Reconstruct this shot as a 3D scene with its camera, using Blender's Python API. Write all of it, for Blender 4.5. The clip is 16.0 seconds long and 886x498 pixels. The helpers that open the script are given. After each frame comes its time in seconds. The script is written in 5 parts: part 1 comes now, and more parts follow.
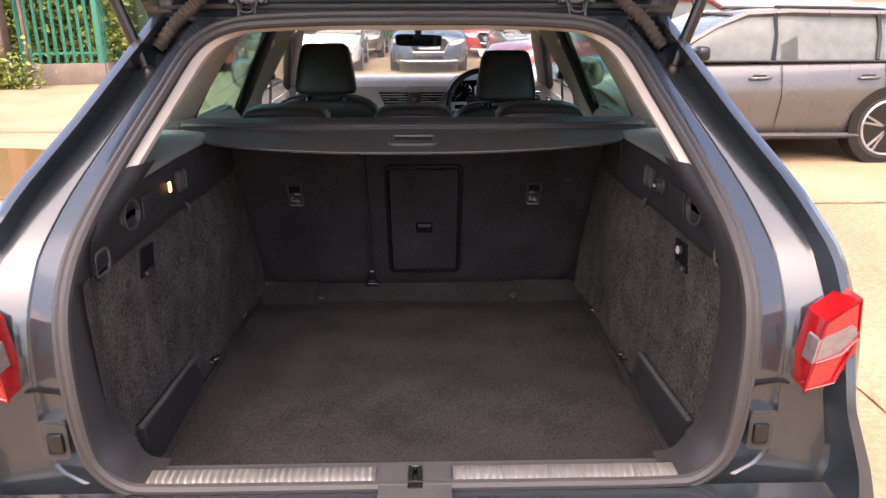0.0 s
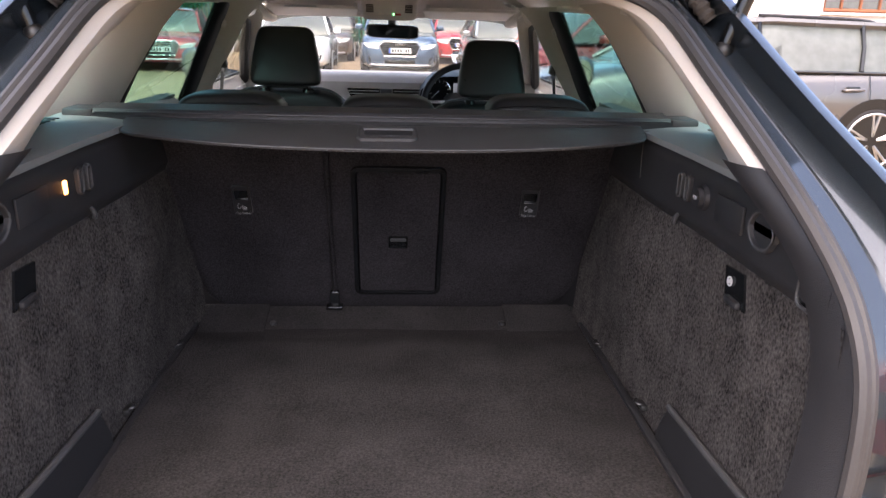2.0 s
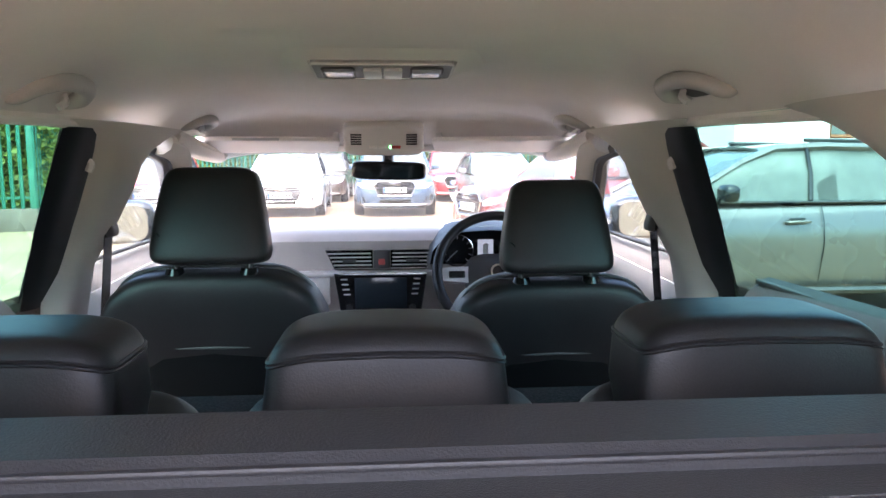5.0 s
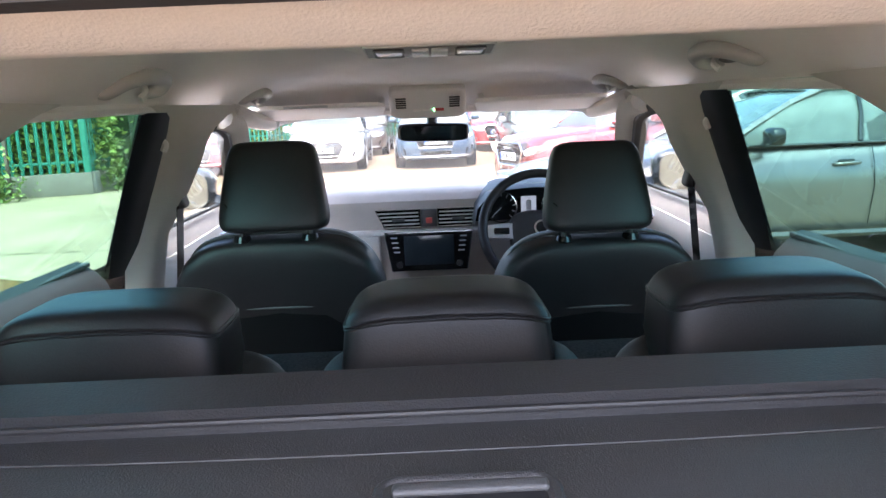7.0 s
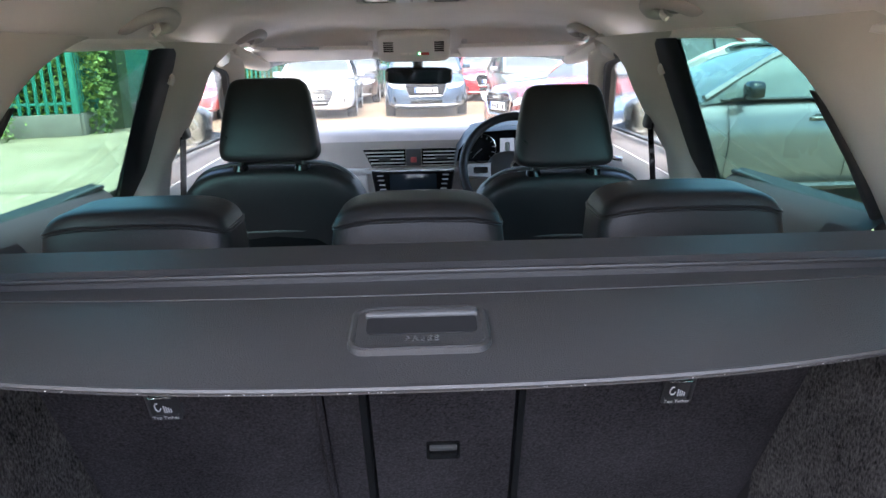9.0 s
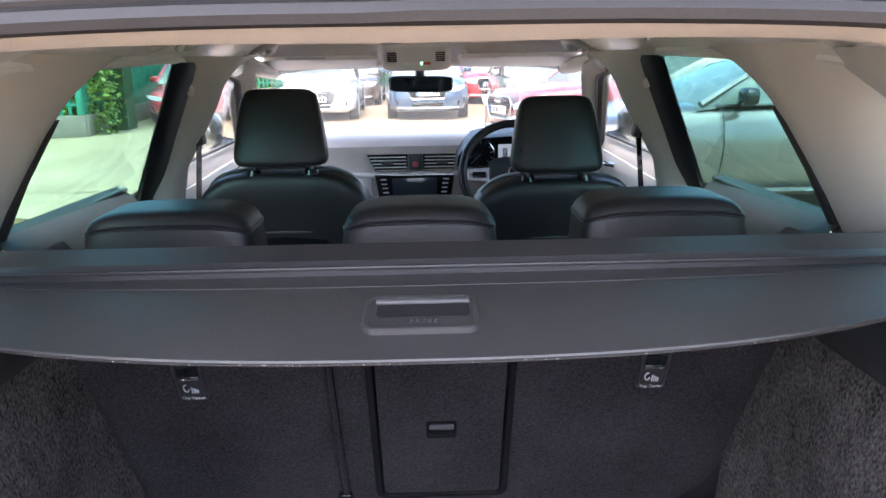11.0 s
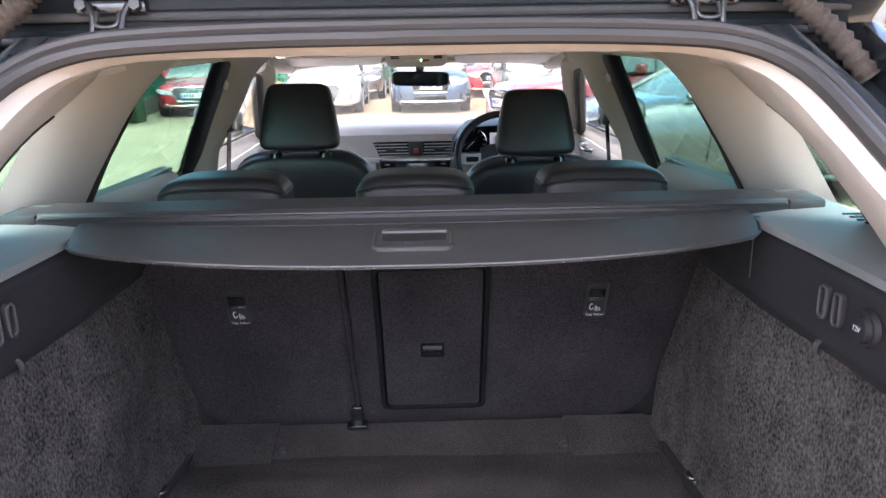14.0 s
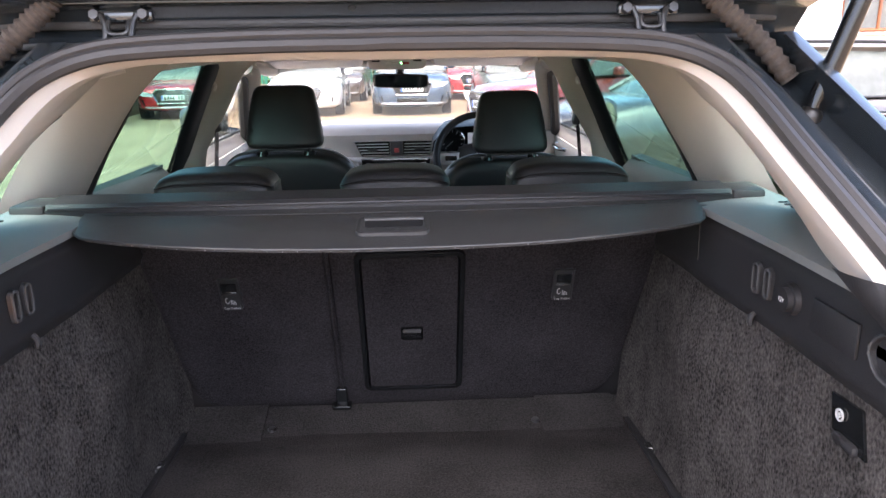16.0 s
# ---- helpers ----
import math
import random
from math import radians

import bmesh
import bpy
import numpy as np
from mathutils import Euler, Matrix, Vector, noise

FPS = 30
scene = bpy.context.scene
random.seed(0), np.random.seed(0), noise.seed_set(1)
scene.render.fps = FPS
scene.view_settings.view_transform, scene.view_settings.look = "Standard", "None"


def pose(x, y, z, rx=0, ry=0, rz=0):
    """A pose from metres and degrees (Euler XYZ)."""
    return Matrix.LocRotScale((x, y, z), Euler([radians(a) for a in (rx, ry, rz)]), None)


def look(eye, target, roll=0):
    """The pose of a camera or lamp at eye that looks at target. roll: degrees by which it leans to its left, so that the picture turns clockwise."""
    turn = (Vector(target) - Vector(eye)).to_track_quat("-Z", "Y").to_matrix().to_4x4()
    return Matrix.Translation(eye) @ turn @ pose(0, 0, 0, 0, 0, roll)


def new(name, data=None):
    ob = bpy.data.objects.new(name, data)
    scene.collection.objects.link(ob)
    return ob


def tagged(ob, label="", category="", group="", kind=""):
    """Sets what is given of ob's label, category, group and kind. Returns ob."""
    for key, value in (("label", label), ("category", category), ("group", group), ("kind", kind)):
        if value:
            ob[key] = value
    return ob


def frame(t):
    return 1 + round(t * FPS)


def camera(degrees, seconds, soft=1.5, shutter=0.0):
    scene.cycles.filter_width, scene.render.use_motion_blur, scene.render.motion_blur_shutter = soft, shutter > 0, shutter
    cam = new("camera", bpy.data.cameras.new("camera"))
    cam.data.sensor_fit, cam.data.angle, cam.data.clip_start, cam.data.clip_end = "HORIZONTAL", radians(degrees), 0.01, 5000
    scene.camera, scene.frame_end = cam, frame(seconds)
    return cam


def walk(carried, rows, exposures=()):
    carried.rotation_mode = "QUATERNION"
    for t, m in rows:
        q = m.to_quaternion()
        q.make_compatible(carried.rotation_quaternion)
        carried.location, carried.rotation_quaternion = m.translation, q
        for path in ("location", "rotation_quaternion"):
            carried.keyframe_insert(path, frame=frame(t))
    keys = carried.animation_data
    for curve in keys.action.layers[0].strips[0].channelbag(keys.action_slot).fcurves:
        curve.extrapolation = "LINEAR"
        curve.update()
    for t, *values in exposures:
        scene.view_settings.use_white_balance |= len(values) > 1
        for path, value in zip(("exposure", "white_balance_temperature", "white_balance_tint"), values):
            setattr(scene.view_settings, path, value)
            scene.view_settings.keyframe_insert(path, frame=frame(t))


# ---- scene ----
cam = camera(62.8, 16.0)
PATH = [
    (0, (0.036, -1.058, 1.336), (0.08, 0.842, 0.713), -0.1),
    (0.5, (0.054, -1.03, 1.313), (0.121, 0.871, 0.697), 0.5),
    (1, (0.008, -0.993, 1.307), (0.102, 0.909, 0.695), 1.0),
    (1.5, (-0.017, -0.917, 1.286), (0.101, 0.982, 0.669), 1.5),
    (2, (0.018, -0.701, 1.252), (0.152, 1.202, 0.649), 1.6),
    (2.5, (0.007, -0.443, 1.214), (0.157, 1.469, 0.646), 1.4),
    (3, (-0.036, -0.17, 1.191), (0.133, 1.758, 0.688), 1.1),
    (3.5, (-0.019, 0.042, 1.184), (0.172, 1.988, 0.762), 1.2),
    (4, (0.017, 0.26, 1.187), (0.213, 2.222, 0.849), 1.0),
    (4.5, (0.014, 0.373, 1.199), (0.193, 2.345, 0.923), 0.4),
    (5, (0.005, 0.43, 1.231), (0.149, 2.41, 0.984), -0.2),
    (5.2, (0.007, 0.437, 1.237), (0.126, 2.418, 0.993), -0.5),
    (7.3, (-0.012, 0.312, 1.274), (0.01, 2.27, 0.866), -2.4),
    (7.5, (-0.008, 0.298, 1.272), (0.02, 2.253, 0.849), -2.4),
    (8, (0.009, 0.256, 1.272), (0.051, 2.203, 0.815), -2.1),
    (8.5, (0.021, 0.222, 1.28), (0.071, 2.162, 0.797), -1.7),
    (9, (0.01, 0.148, 1.258), (0.058, 2.081, 0.745), -1.2),
    (9.2, (0.003, 0.122, 1.257), (0.052, 2.05, 0.728), -0.6),
    (11.3, (0.01, 0.006, 1.292), (0.058, 1.942, 0.791), -1.0),
    (11.5, (0.006, -0.019, 1.297), (0.062, 1.917, 0.8), -1.2),
    (12, (0.002, -0.105, 1.307), (0.066, 1.832, 0.813), -1.3),
    (12.5, (0.02, -0.159, 1.32), (0.081, 1.777, 0.821), -1.2),
    (13, (0.041, -0.216, 1.301), (0.089, 1.717, 0.79), -1.1),
    (13.5, (0.043, -0.263, 1.299), (0.08, 1.667, 0.779), -1.0),
    (14, (0.028, -0.307, 1.299), (0.063, 1.623, 0.776), -1.0),
    (14.5, (0.03, -0.342, 1.308), (0.071, 1.589, 0.789), -1.1),
    (15, (0.038, -0.379, 1.307), (0.091, 1.553, 0.792), -1.1),
    (15.5, (0.04, -0.408, 1.304), (0.11, 1.524, 0.791), -1.0),
    (16, (0.034, -0.424, 1.302), (0.118, 1.506, 0.784), -0.9),
]
EXPOSURES = [(0, 2.17, 7200, 24), (1.5, 2.22, 7100, 23), (2, 2.33, 6750, 20), (2.5, 2.53, 6500, 17), (3, 2.68, 6400, 16), (3.5, 2.83, 6300, 17), (5, 3.43, 6200, 21), (9, 3.13, 5900, 14),
             (12.5, 3.23, 6150, 18), (14.5, 3.08, 6350, 18), (16, 2.88, 6450, 18)]
walk(cam, [(t, look(eye, target, roll)) for t, eye, target, roll in PATH], EXPOSURES)

# ---- light ----
world = bpy.data.worlds.new("sky")
scene.world = world
world.use_nodes = True
wn = world.node_tree
sky = wn.nodes.new("ShaderNodeTexSky")
sky.sky_type, sky.sun_disc = "NISHITA", False
sky.sun_elevation, sky.sun_rotation = radians(63), radians(194)
sky.air_density, sky.dust_density, sky.ozone_density = 1.0, 4.0, 0.6
wn.links.new(sky.outputs[0], wn.nodes["Background"].inputs[0])
wn.nodes["Background"].inputs[1].default_value = 0.15
sun = new("sun", bpy.data.lights.new("sun", "SUN"))
sun.data.energy, sun.data.angle, sun.data.color = 0.95, radians(85), (1.0, 0.94, 0.85)
sun.matrix_world = look((-2.1, -8.4, 17), (0, 0, 0))
GROUND = -0.09


# ---- materials ----
def mat(name, col, rough=0.5, metal=0.0, var=0.25, scale=8.0, fine=120.0, bump=0.1, coat=0.0, spec=0.5, col2=None, stretch=(1, 1, 1), grain=1.0):
    """A surface with broad stains, fine grain and relief, at real size."""
    m = bpy.data.materials.new(name)
    m.use_nodes = True
    n, l = m.node_tree.nodes, m.node_tree.links
    b = n["Principled BSDF"]
    b.inputs["Roughness"].default_value, b.inputs["Metallic"].default_value = rough, metal
    b.inputs["Coat Weight"].default_value, b.inputs["Coat Roughness"].default_value = coat, 0.08
    b.inputs["Specular IOR Level"].default_value = spec
    tc, mp = n.new("ShaderNodeTexCoord"), n.new("ShaderNodeMapping")
    mp.inputs["Scale"].default_value = stretch
    l.new(tc.outputs["Object"], mp.inputs[0])
    big, small = n.new("ShaderNodeTexNoise"), n.new("ShaderNodeTexNoise")
    for t, s, d in ((big, scale, 4.0), (small, fine, 2.0)):
        t.inputs["Scale"].default_value, t.inputs["Detail"].default_value = s, d
        l.new(mp.outputs[0], t.inputs["Vector"])
    mix = n.new("ShaderNodeMath")
    mix.operation = "MULTIPLY_ADD"
    part_big = n.new("ShaderNodeMath")
    part_big.operation, part_big.inputs[1].default_value = "MULTIPLY", 2.0 - grain
    l.new(big.outputs[0], part_big.inputs[0])
    l.new(small.outputs[0], mix.inputs[0])
    mix.inputs[1].default_value = grain
    l.new(part_big.outputs[0], mix.inputs[2])
    ramp = n.new("ShaderNodeMapRange")
    ramp.inputs[1].default_value, ramp.inputs[2].default_value = 0.65, 1.35
    l.new(mix.outputs[0], ramp.inputs[0])
    cm = n.new("ShaderNodeMix")
    cm.data_type = "RGBA"
    lo = [c * (1 - var) for c in col]
    hi = col2 or [min(1.0, c * (1 + var)) for c in col]
    cm.inputs[6].default_value, cm.inputs[7].default_value = (*lo, 1), (*hi, 1)
    l.new(ramp.outputs[0], cm.inputs[0])
    l.new(cm.outputs[2], b.inputs["Base Color"])
    if bump:
        bp = n.new("ShaderNodeBump")
        bp.inputs["Strength"].default_value, bp.inputs["Distance"].default_value = bump, 0.002
        l.new(small.outputs[0], bp.inputs["Height"])
        l.new(bp.outputs[0], b.inputs["Normal"])
    rr = n.new("ShaderNodeMapRange")
    rr.inputs[3].default_value, rr.inputs[4].default_value = max(0.03, rough - 0.08), min(1, rough + 0.08)
    l.new(big.outputs[0], rr.inputs[0])
    l.new(rr.outputs[0], b.inputs["Roughness"])
    return m


def glass(name, tint, mirror=0.025):
    """Thin tinted pane: see-through with a gloss that grows at grazing angles."""
    m = bpy.data.materials.new(name)
    m.use_nodes = True
    n, l = m.node_tree.nodes, m.node_tree.links
    n.remove(n["Principled BSDF"])
    tr, gl, mx, lw, pw, ad = (n.new("ShaderNode" + k) for k in ("BsdfTransparent", "BsdfGlossy", "MixShader", "LayerWeight", "Math", "Math"))
    tr.inputs[0].default_value = (*tint, 1)
    gl.inputs["Roughness"].default_value = 0.02
    lw.inputs[0].default_value = 0.5
    pw.operation, pw.inputs[1].default_value = "POWER", 4.0
    ad.operation, ad.inputs[1].default_value, ad.inputs[2].default_value = "MULTIPLY_ADD", 0.5, mirror
    l.new(lw.outputs["Facing"], pw.inputs[0])
    l.new(pw.outputs[0], ad.inputs[0])
    l.new(ad.outputs[0], mx.inputs[0])
    l.new(tr.outputs[0], mx.inputs[1])
    l.new(gl.outputs[0], mx.inputs[2])
    l.new(mx.outputs[0], n["Material Output"].inputs[0])
    return m


def glow(name, col, power):
    m = bpy.data.materials.new(name)
    m.use_nodes = True
    b = m.node_tree.nodes["Principled BSDF"]
    b.inputs["Base Color"].default_value = (*col, 1)
    b.inputs["Emission Color"].default_value = (*col, 1)
    b.inputs["Emission Strength"].default_value = power
    return m


CARPET = mat("carpet", (0.023, 0.0215, 0.022), 0.95, var=0.5, scale=9, fine=230, bump=1.3, spec=0.10, col2=(0.047, 0.044, 0.044), grain=1.3)
CARPET_SIDE = mat("carpet_side", (0.028, 0.026, 0.026), 0.95, var=0.75, scale=20, fine=230, bump=1.4, spec=0.10, col2=(0.098, 0.090, 0.085), grain=1.35, stretch=(1, 1, 0.7))
SEAT_FELT = mat("seat_felt", (0.014, 0.013, 0.015), 0.95, var=0.45, scale=7, fine=260, bump=0.9, spec=0.12, col2=(0.038, 0.035, 0.039), grain=1.35)
PLASTIC = mat("black_plastic", (0.022, 0.022, 0.024), 0.5, var=0.2, fine=500, bump=0.25)
PLASTIC_GREY = mat("grey_plastic", (0.055, 0.056, 0.058), 0.5, var=0.15, fine=600, bump=0.25)
CARD = mat("door_lining", (0.022, 0.026, 0.026), 0.6, var=0.12, fine=600, bump=0.25)
LEDGE = mat("ledge_plastic", (0.17, 0.18, 0.178), 0.55, var=0.12, fine=600, bump=0.25)
DOOR_FRAME = mat("door_frame_black", (0.005, 0.008, 0.011), 0.5, var=0.3, scale=10, fine=300, bump=0.1)
RUBBER = mat("rubber", (0.03, 0.029, 0.028), 0.6, var=0.25, scale=20, fine=200, bump=0.1)
SEAL = mat("seal_rubber", (0.036, 0.034, 0.034), 0.55, var=0.14, scale=9, fine=400, bump=0.05)
VINYL = mat("cover_vinyl", (0.031, 0.031, 0.032), 0.42, var=0.15, scale=5, fine=700, bump=0.35)
LEATHER = mat("leather", (0.0125, 0.0125, 0.0135), 0.44, var=0.3, scale=12, fine=450, bump=0.14, spec=0.36)
LINER = mat("headliner", (0.80, 0.755, 0.715), 0.95, var=0.06, scale=4, fine=800, bump=0.25, spec=0.1)
PILLAR = mat("pillar_trim", (0.60, 0.56, 0.51), 0.75, var=0.06, scale=5, fine=700, bump=0.2, spec=0.2)
LIGHT_TRIM = mat("light_trim", (0.66, 0.64, 0.61), 0.5, var=0.06, scale=5, fine=500, bump=0.1)
PAINT = mat("grey_paint", (0.030, 0.038, 0.045), 0.24, metal=0.35, var=0.12, scale=6, fine=900, bump=0.02, coat=1.0)
CHROME = mat("chrome", (0.75, 0.75, 0.76), 0.15, metal=1.0, var=0.05, scale=20, bump=0)
STEEL = mat("brushed_steel", (0.74, 0.73, 0.70), 0.34, metal=0.9, var=0.12, scale=30, fine=200, bump=0.1)
DARK_STEEL = mat("dark_steel", (0.06, 0.06, 0.06), 0.4, metal=0.7, var=0.3, scale=30, bump=0.1)
DIRTY = mat("dusty_rubber", (0.055, 0.043, 0.035), 0.85, var=0.45, scale=30, fine=200, bump=0.4)
GLASS_CLEAR = glass("clear_glass", (0.82, 0.845, 0.835))
GLASS_DOOR = glass("door_glass", (0.85, 0.90, 0.89))
GLASS_GREEN = glass("green_glass", (0.56, 0.80, 0.74))
BLACK_GLOSS = mat("black_gloss", (0.008, 0.009, 0.01), 0.12, var=0.2, bump=0)
WHITE_PRINT = mat("white_print", (0.48, 0.48, 0.48), 0.6, var=0.05, bump=0)
POCKET = mat("pocket_black", (0.004, 0.004, 0.005), 0.9, var=0.3, fine=400, bump=0.2, spec=0.08)
GRIP = mat("grip_grey", (0.43, 0.41, 0.39), 0.5, var=0.06, fine=500, bump=0.1)
LAMP_RED = mat("red_lens", (0.36, 0.008, 0.011), 0.12, var=0.25, scale=25, fine=60, bump=0.05, coat=1.0)
LAMP_CLEAR = mat("clear_lens", (0.15, 0.125, 0.12), 0.12, var=0.2, scale=30, fine=80, bump=0.1, coat=1.0)


# ---- mesh helpers ----
def part(name, bm, material, parent=None, label="", smooth=True, angle=40):
    """One mesh object out of bm, under parent where one is given."""
    bmesh.ops.recalc_face_normals(bm, faces=bm.faces)
    me = bpy.data.meshes.new(name)
    bm.to_mesh(me)
    bm.free()
    me.materials.append(material)
    if smooth:
        me.shade_smooth()
        me.set_sharp_from_angle(angle=radians(angle))
    ob = new(name, me)
    if parent:
        ob.parent = parent
        ob.matrix_parent_inverse = base_of(parent)
    if label:
        ob["label"] = label
    return ob


def base_of(ob):
    """The inverse of where ob stands, so that children keep their world places."""
    m = ob.matrix_basis.copy()
    while ob.parent:
        m = ob.parent.matrix_basis @ ob.matrix_parent_inverse @ m
        ob = ob.parent
    return m.inverted()


def thing(name, at, label, category, group="", kind=""):
    ob = new(name)
    ob.location = at
    ob.empty_display_size = 0.05
    return tagged(ob, label, category, group, kind)


def rbox(bm, c, s, r=0.005, seg=2, m=None):
    """Box with bevelled edges: centre c, size s."""
    mt = (m or Matrix()) @ Matrix.Translation(c) @ Matrix.Diagonal((*s, 1))
    g = bmesh.ops.create_cube(bm, size=1, matrix=mt)
    if r:
        edges = list({e for v in g["verts"] for e in v.link_edges})
        bmesh.ops.bevel(bm, geom=edges, offset=r, segments=seg, profile=0.5, affect="EDGES")
    return bm


def box(c, s, r=0.005, seg=2, m=None):
    return rbox(bmesh.new(), c, s, r, seg, m)


def loft(bm, rings, closed=True, caps=False):
    vs = [[bm.verts.new(p) for p in ring] for ring in rings]
    n = len(vs[0])
    for a, b in zip(vs, vs[1:]):
        for i in range(n if closed else n - 1):
            j = (i + 1) % n
            bm.faces.new((a[i], a[j], b[j], b[i]))
    if caps:
        bm.faces.new(vs[0])
        bm.faces.new(list(reversed(vs[-1])))
    return bm


def sheet(fn, nu, nv, thick=0.0, out=(0, 0, 0)):
    """Grid surface fn(u, v), u and v in 0..1; thick moves a second skin along out."""
    bm = bmesh.new()
    rings = [[Vector(fn(i / nu, j / nv)) for i in range(nu + 1)] for j in range(nv + 1)]
    loft(bm, rings, closed=False)
    if thick:
        o = Vector(out).normalized() * thick
        back = [[p + o for p in r] for r in rings]
        loft(bm, back, closed=False)
        edge = lambda rs: rs[0] + [r[-1] for r in rs[1:]] + list(reversed(rs[-1][:-1])) + [r[0] for r in reversed(rs[1:-1])]
        loft(bm, [edge(rings), edge(back)])
        bmesh.ops.remove_doubles(bm, verts=bm.verts, dist=1e-5)
    return bm


def plate(outline, y0, y1, axis="y"):
    """Solid from a closed outline of pairs, between two depths along the axis."""
    put = {"y": lambda a, b, d: (a, d, b), "x": lambda a, b, d: (d, a, b), "z": lambda a, b, d: (a, b, d)}[axis]
    return loft(bmesh.new(), [[put(a, b, d) for a, b in outline] for d in (y0, y1)], caps=True)


def round_rect(w, h, r, n=5, cx=0.0, cz=0.0):
    pts = []
    for sx, sz, a0 in ((1, 1, 0), (-1, 1, 90), (-1, -1, 180), (1, -1, 270)):
        for k in range(n + 1):
            a = radians(a0 + 90 * k / n)
            pts.append((cx + sx * (w / 2 - r) + r * math.cos(a), cz + sz * (h / 2 - r) + r * math.sin(a)))
    return pts


def frames(pts, closed=False):
    pts = [Vector(p) for p in pts]
    out, up = [], None
    for i, p in enumerate(pts):
        a = pts[i - 1] if i or closed else p
        b = pts[(i + 1) % len(pts)] if i + 1 < len(pts) or closed else p
        t = (b - a).normalized()
        if up is None:
            up = Vector((0, 0, 1)) if abs(t.z) < 0.9 else Vector((0, 1, 0))
        s = t.cross(up).normalized()
        up = s.cross(t).normalized()
        out.append((p, s, up))
    return out


def tube(bm, pts, r, n=8, closed=False, flat=1.0):
    """Sweep of a ring along pts; r a number or a list of radii."""
    fr = frames(pts, closed)
    rs = r if isinstance(r, (list, tuple)) else [r] * len(fr)
    rings = [[p + s * (q * math.cos(6.2832 * k / n)) + u * (q * flat * math.sin(6.2832 * k / n)) for k in range(n)] for (p, s, u), q in zip(fr, rs)]
    if closed:
        rings.append(rings[0])
        loft(bm, rings)
        bmesh.ops.remove_doubles(bm, verts=bm.verts, dist=1e-6)
        return bm
    return loft(bm, rings, caps=True)


def smooth_line(pts, n=6):
    """Catmull-Rom line through pts."""
    p = [Vector(q) for q in pts]
    p = [2 * p[0] - p[1]] + p + [2 * p[-1] - p[-2]]
    out = []
    for i in range(1, len(p) - 2):
        for k in range(n):
            t = k / n
            a, b, c, d = p[i - 1:i + 3]
            out.append(0.5 * (2 * b + (c - a) * t + (2 * a - 5 * b + 4 * c - d) * t * t + (3 * b - 3 * c + d - a) * t ** 3))
    return out + [p[-2]]


def pad(w, d, h, e1=0.4, e2=0.4, nu=40, nv=20, shape=None):
    """Cushion: a superquadric of full size w, d, h; shape bends its points."""
    sg = lambda v, e: math.copysign(abs(v) ** e, v)
    bm = bmesh.new()
    rings = []
    for j in range(1, nv):
        f = math.pi * (j / nv - 0.5)
        ring = []
        for i in range(nu):
            a = 2 * math.pi * i / nu
            p = Vector((w / 2 * sg(math.cos(f), e1) * sg(math.cos(a), e2), d / 2 * sg(math.cos(f), e1) * sg(math.sin(a), e2), h / 2 * sg(math.sin(f), e1)))
            ring.append(shape(p) if shape else p)
        rings.append(ring)
    return loft(bm, rings, caps=True)


def moved(bm, m):
    bmesh.ops.transform(bm, matrix=m, verts=bm.verts)
    return bm


def lerp(x, xs, ys):
    return float(np.interp(x, xs, ys))


# ---- the estate car: shared shapes ----
def prof(z):
    """How far forward the tailgate opening lies at height z."""
    return sum(lerp(z + d, [0.3, 0.77, 0.91, 1.01, 1.23, 1.34, 1.6], [0.0, 0.0, 0.035, 0.15, 0.46, 0.60, 0.9]) for d in (-0.06, -0.03, 0.0, 0.03, 0.06)) / 5


def side_x(z):
    """Half width of the glass and pillars at height z."""
    return 0.696 - (max(z, 0.95) - 1.016) * 0.64


HALF = [(0.0, 1.317), (0.16, 1.3165), (0.30, 1.312), (0.375, 1.304), (0.425, 1.284), (0.455, 1.25), (0.482, 1.18), (0.515, 1.09), (0.540, 1.01), (0.553, 0.94), (0.555, 0.86), (0.548, 0.74), (0.540, 0.65), (0.525, 0.605), (0.49, 0.572), (0.44, 0.563), (0.25, 0.562), (0.0, 0.562)]
line = smooth_line([(x + 0.008, 0, z) for x, z in HALF], 4)
LOOP = [(p.x, p.z) for p in line] + [(0.016 - p.x, p.z) for p in reversed(line[1:-1])]


def loop_at(grow, ahead):
    """The opening's outline, grown outwards and pushed forwards."""
    out = []
    n = len(LOOP)
    for i, (x, z) in enumerate(LOOP):
        (ax, az), (bx, bz) = LOOP[i - 1], LOOP[(i + 1) % n]
        t = Vector((bx - ax, bz - az)).normalized()
        nx, nz = -t.y, t.x
        if nx * (x - 0.008) + nz * (z - 0.93) < 0:
            nx, nz = -nx, -nz
        out.append(Vector((x + nx * grow, prof(z) + ahead, z + nz * grow)))
    return out


car = thing("estate_car", (0, 2.3, GROUND), "dark grey metallic estate car with its tailgate raised", "car")

# rubber seal round the opening
bm = bmesh.new()
tube(bm, loop_at(0.0, 0.0), 0.010, 8, closed=True)
tube(bm, loop_at(0.014, 0.003), 0.007, 8, closed=True)
part("rubber_seal", bm, SEAL, car, "dusty grey rubber seal round the boot opening")

# painted surround from the seal to the outer skin
OUT_Z = [0.30, 0.45, 0.55, 0.62, 0.72, 0.82, 0.91, 0.955, 1.04, 1.14, 1.30, 1.36]
OUT_X = [0.79, 0.79, 0.768, 0.758, 0.730, 0.732, 0.722, 0.720, 0.69, 0.635, 0.56, 0.53]


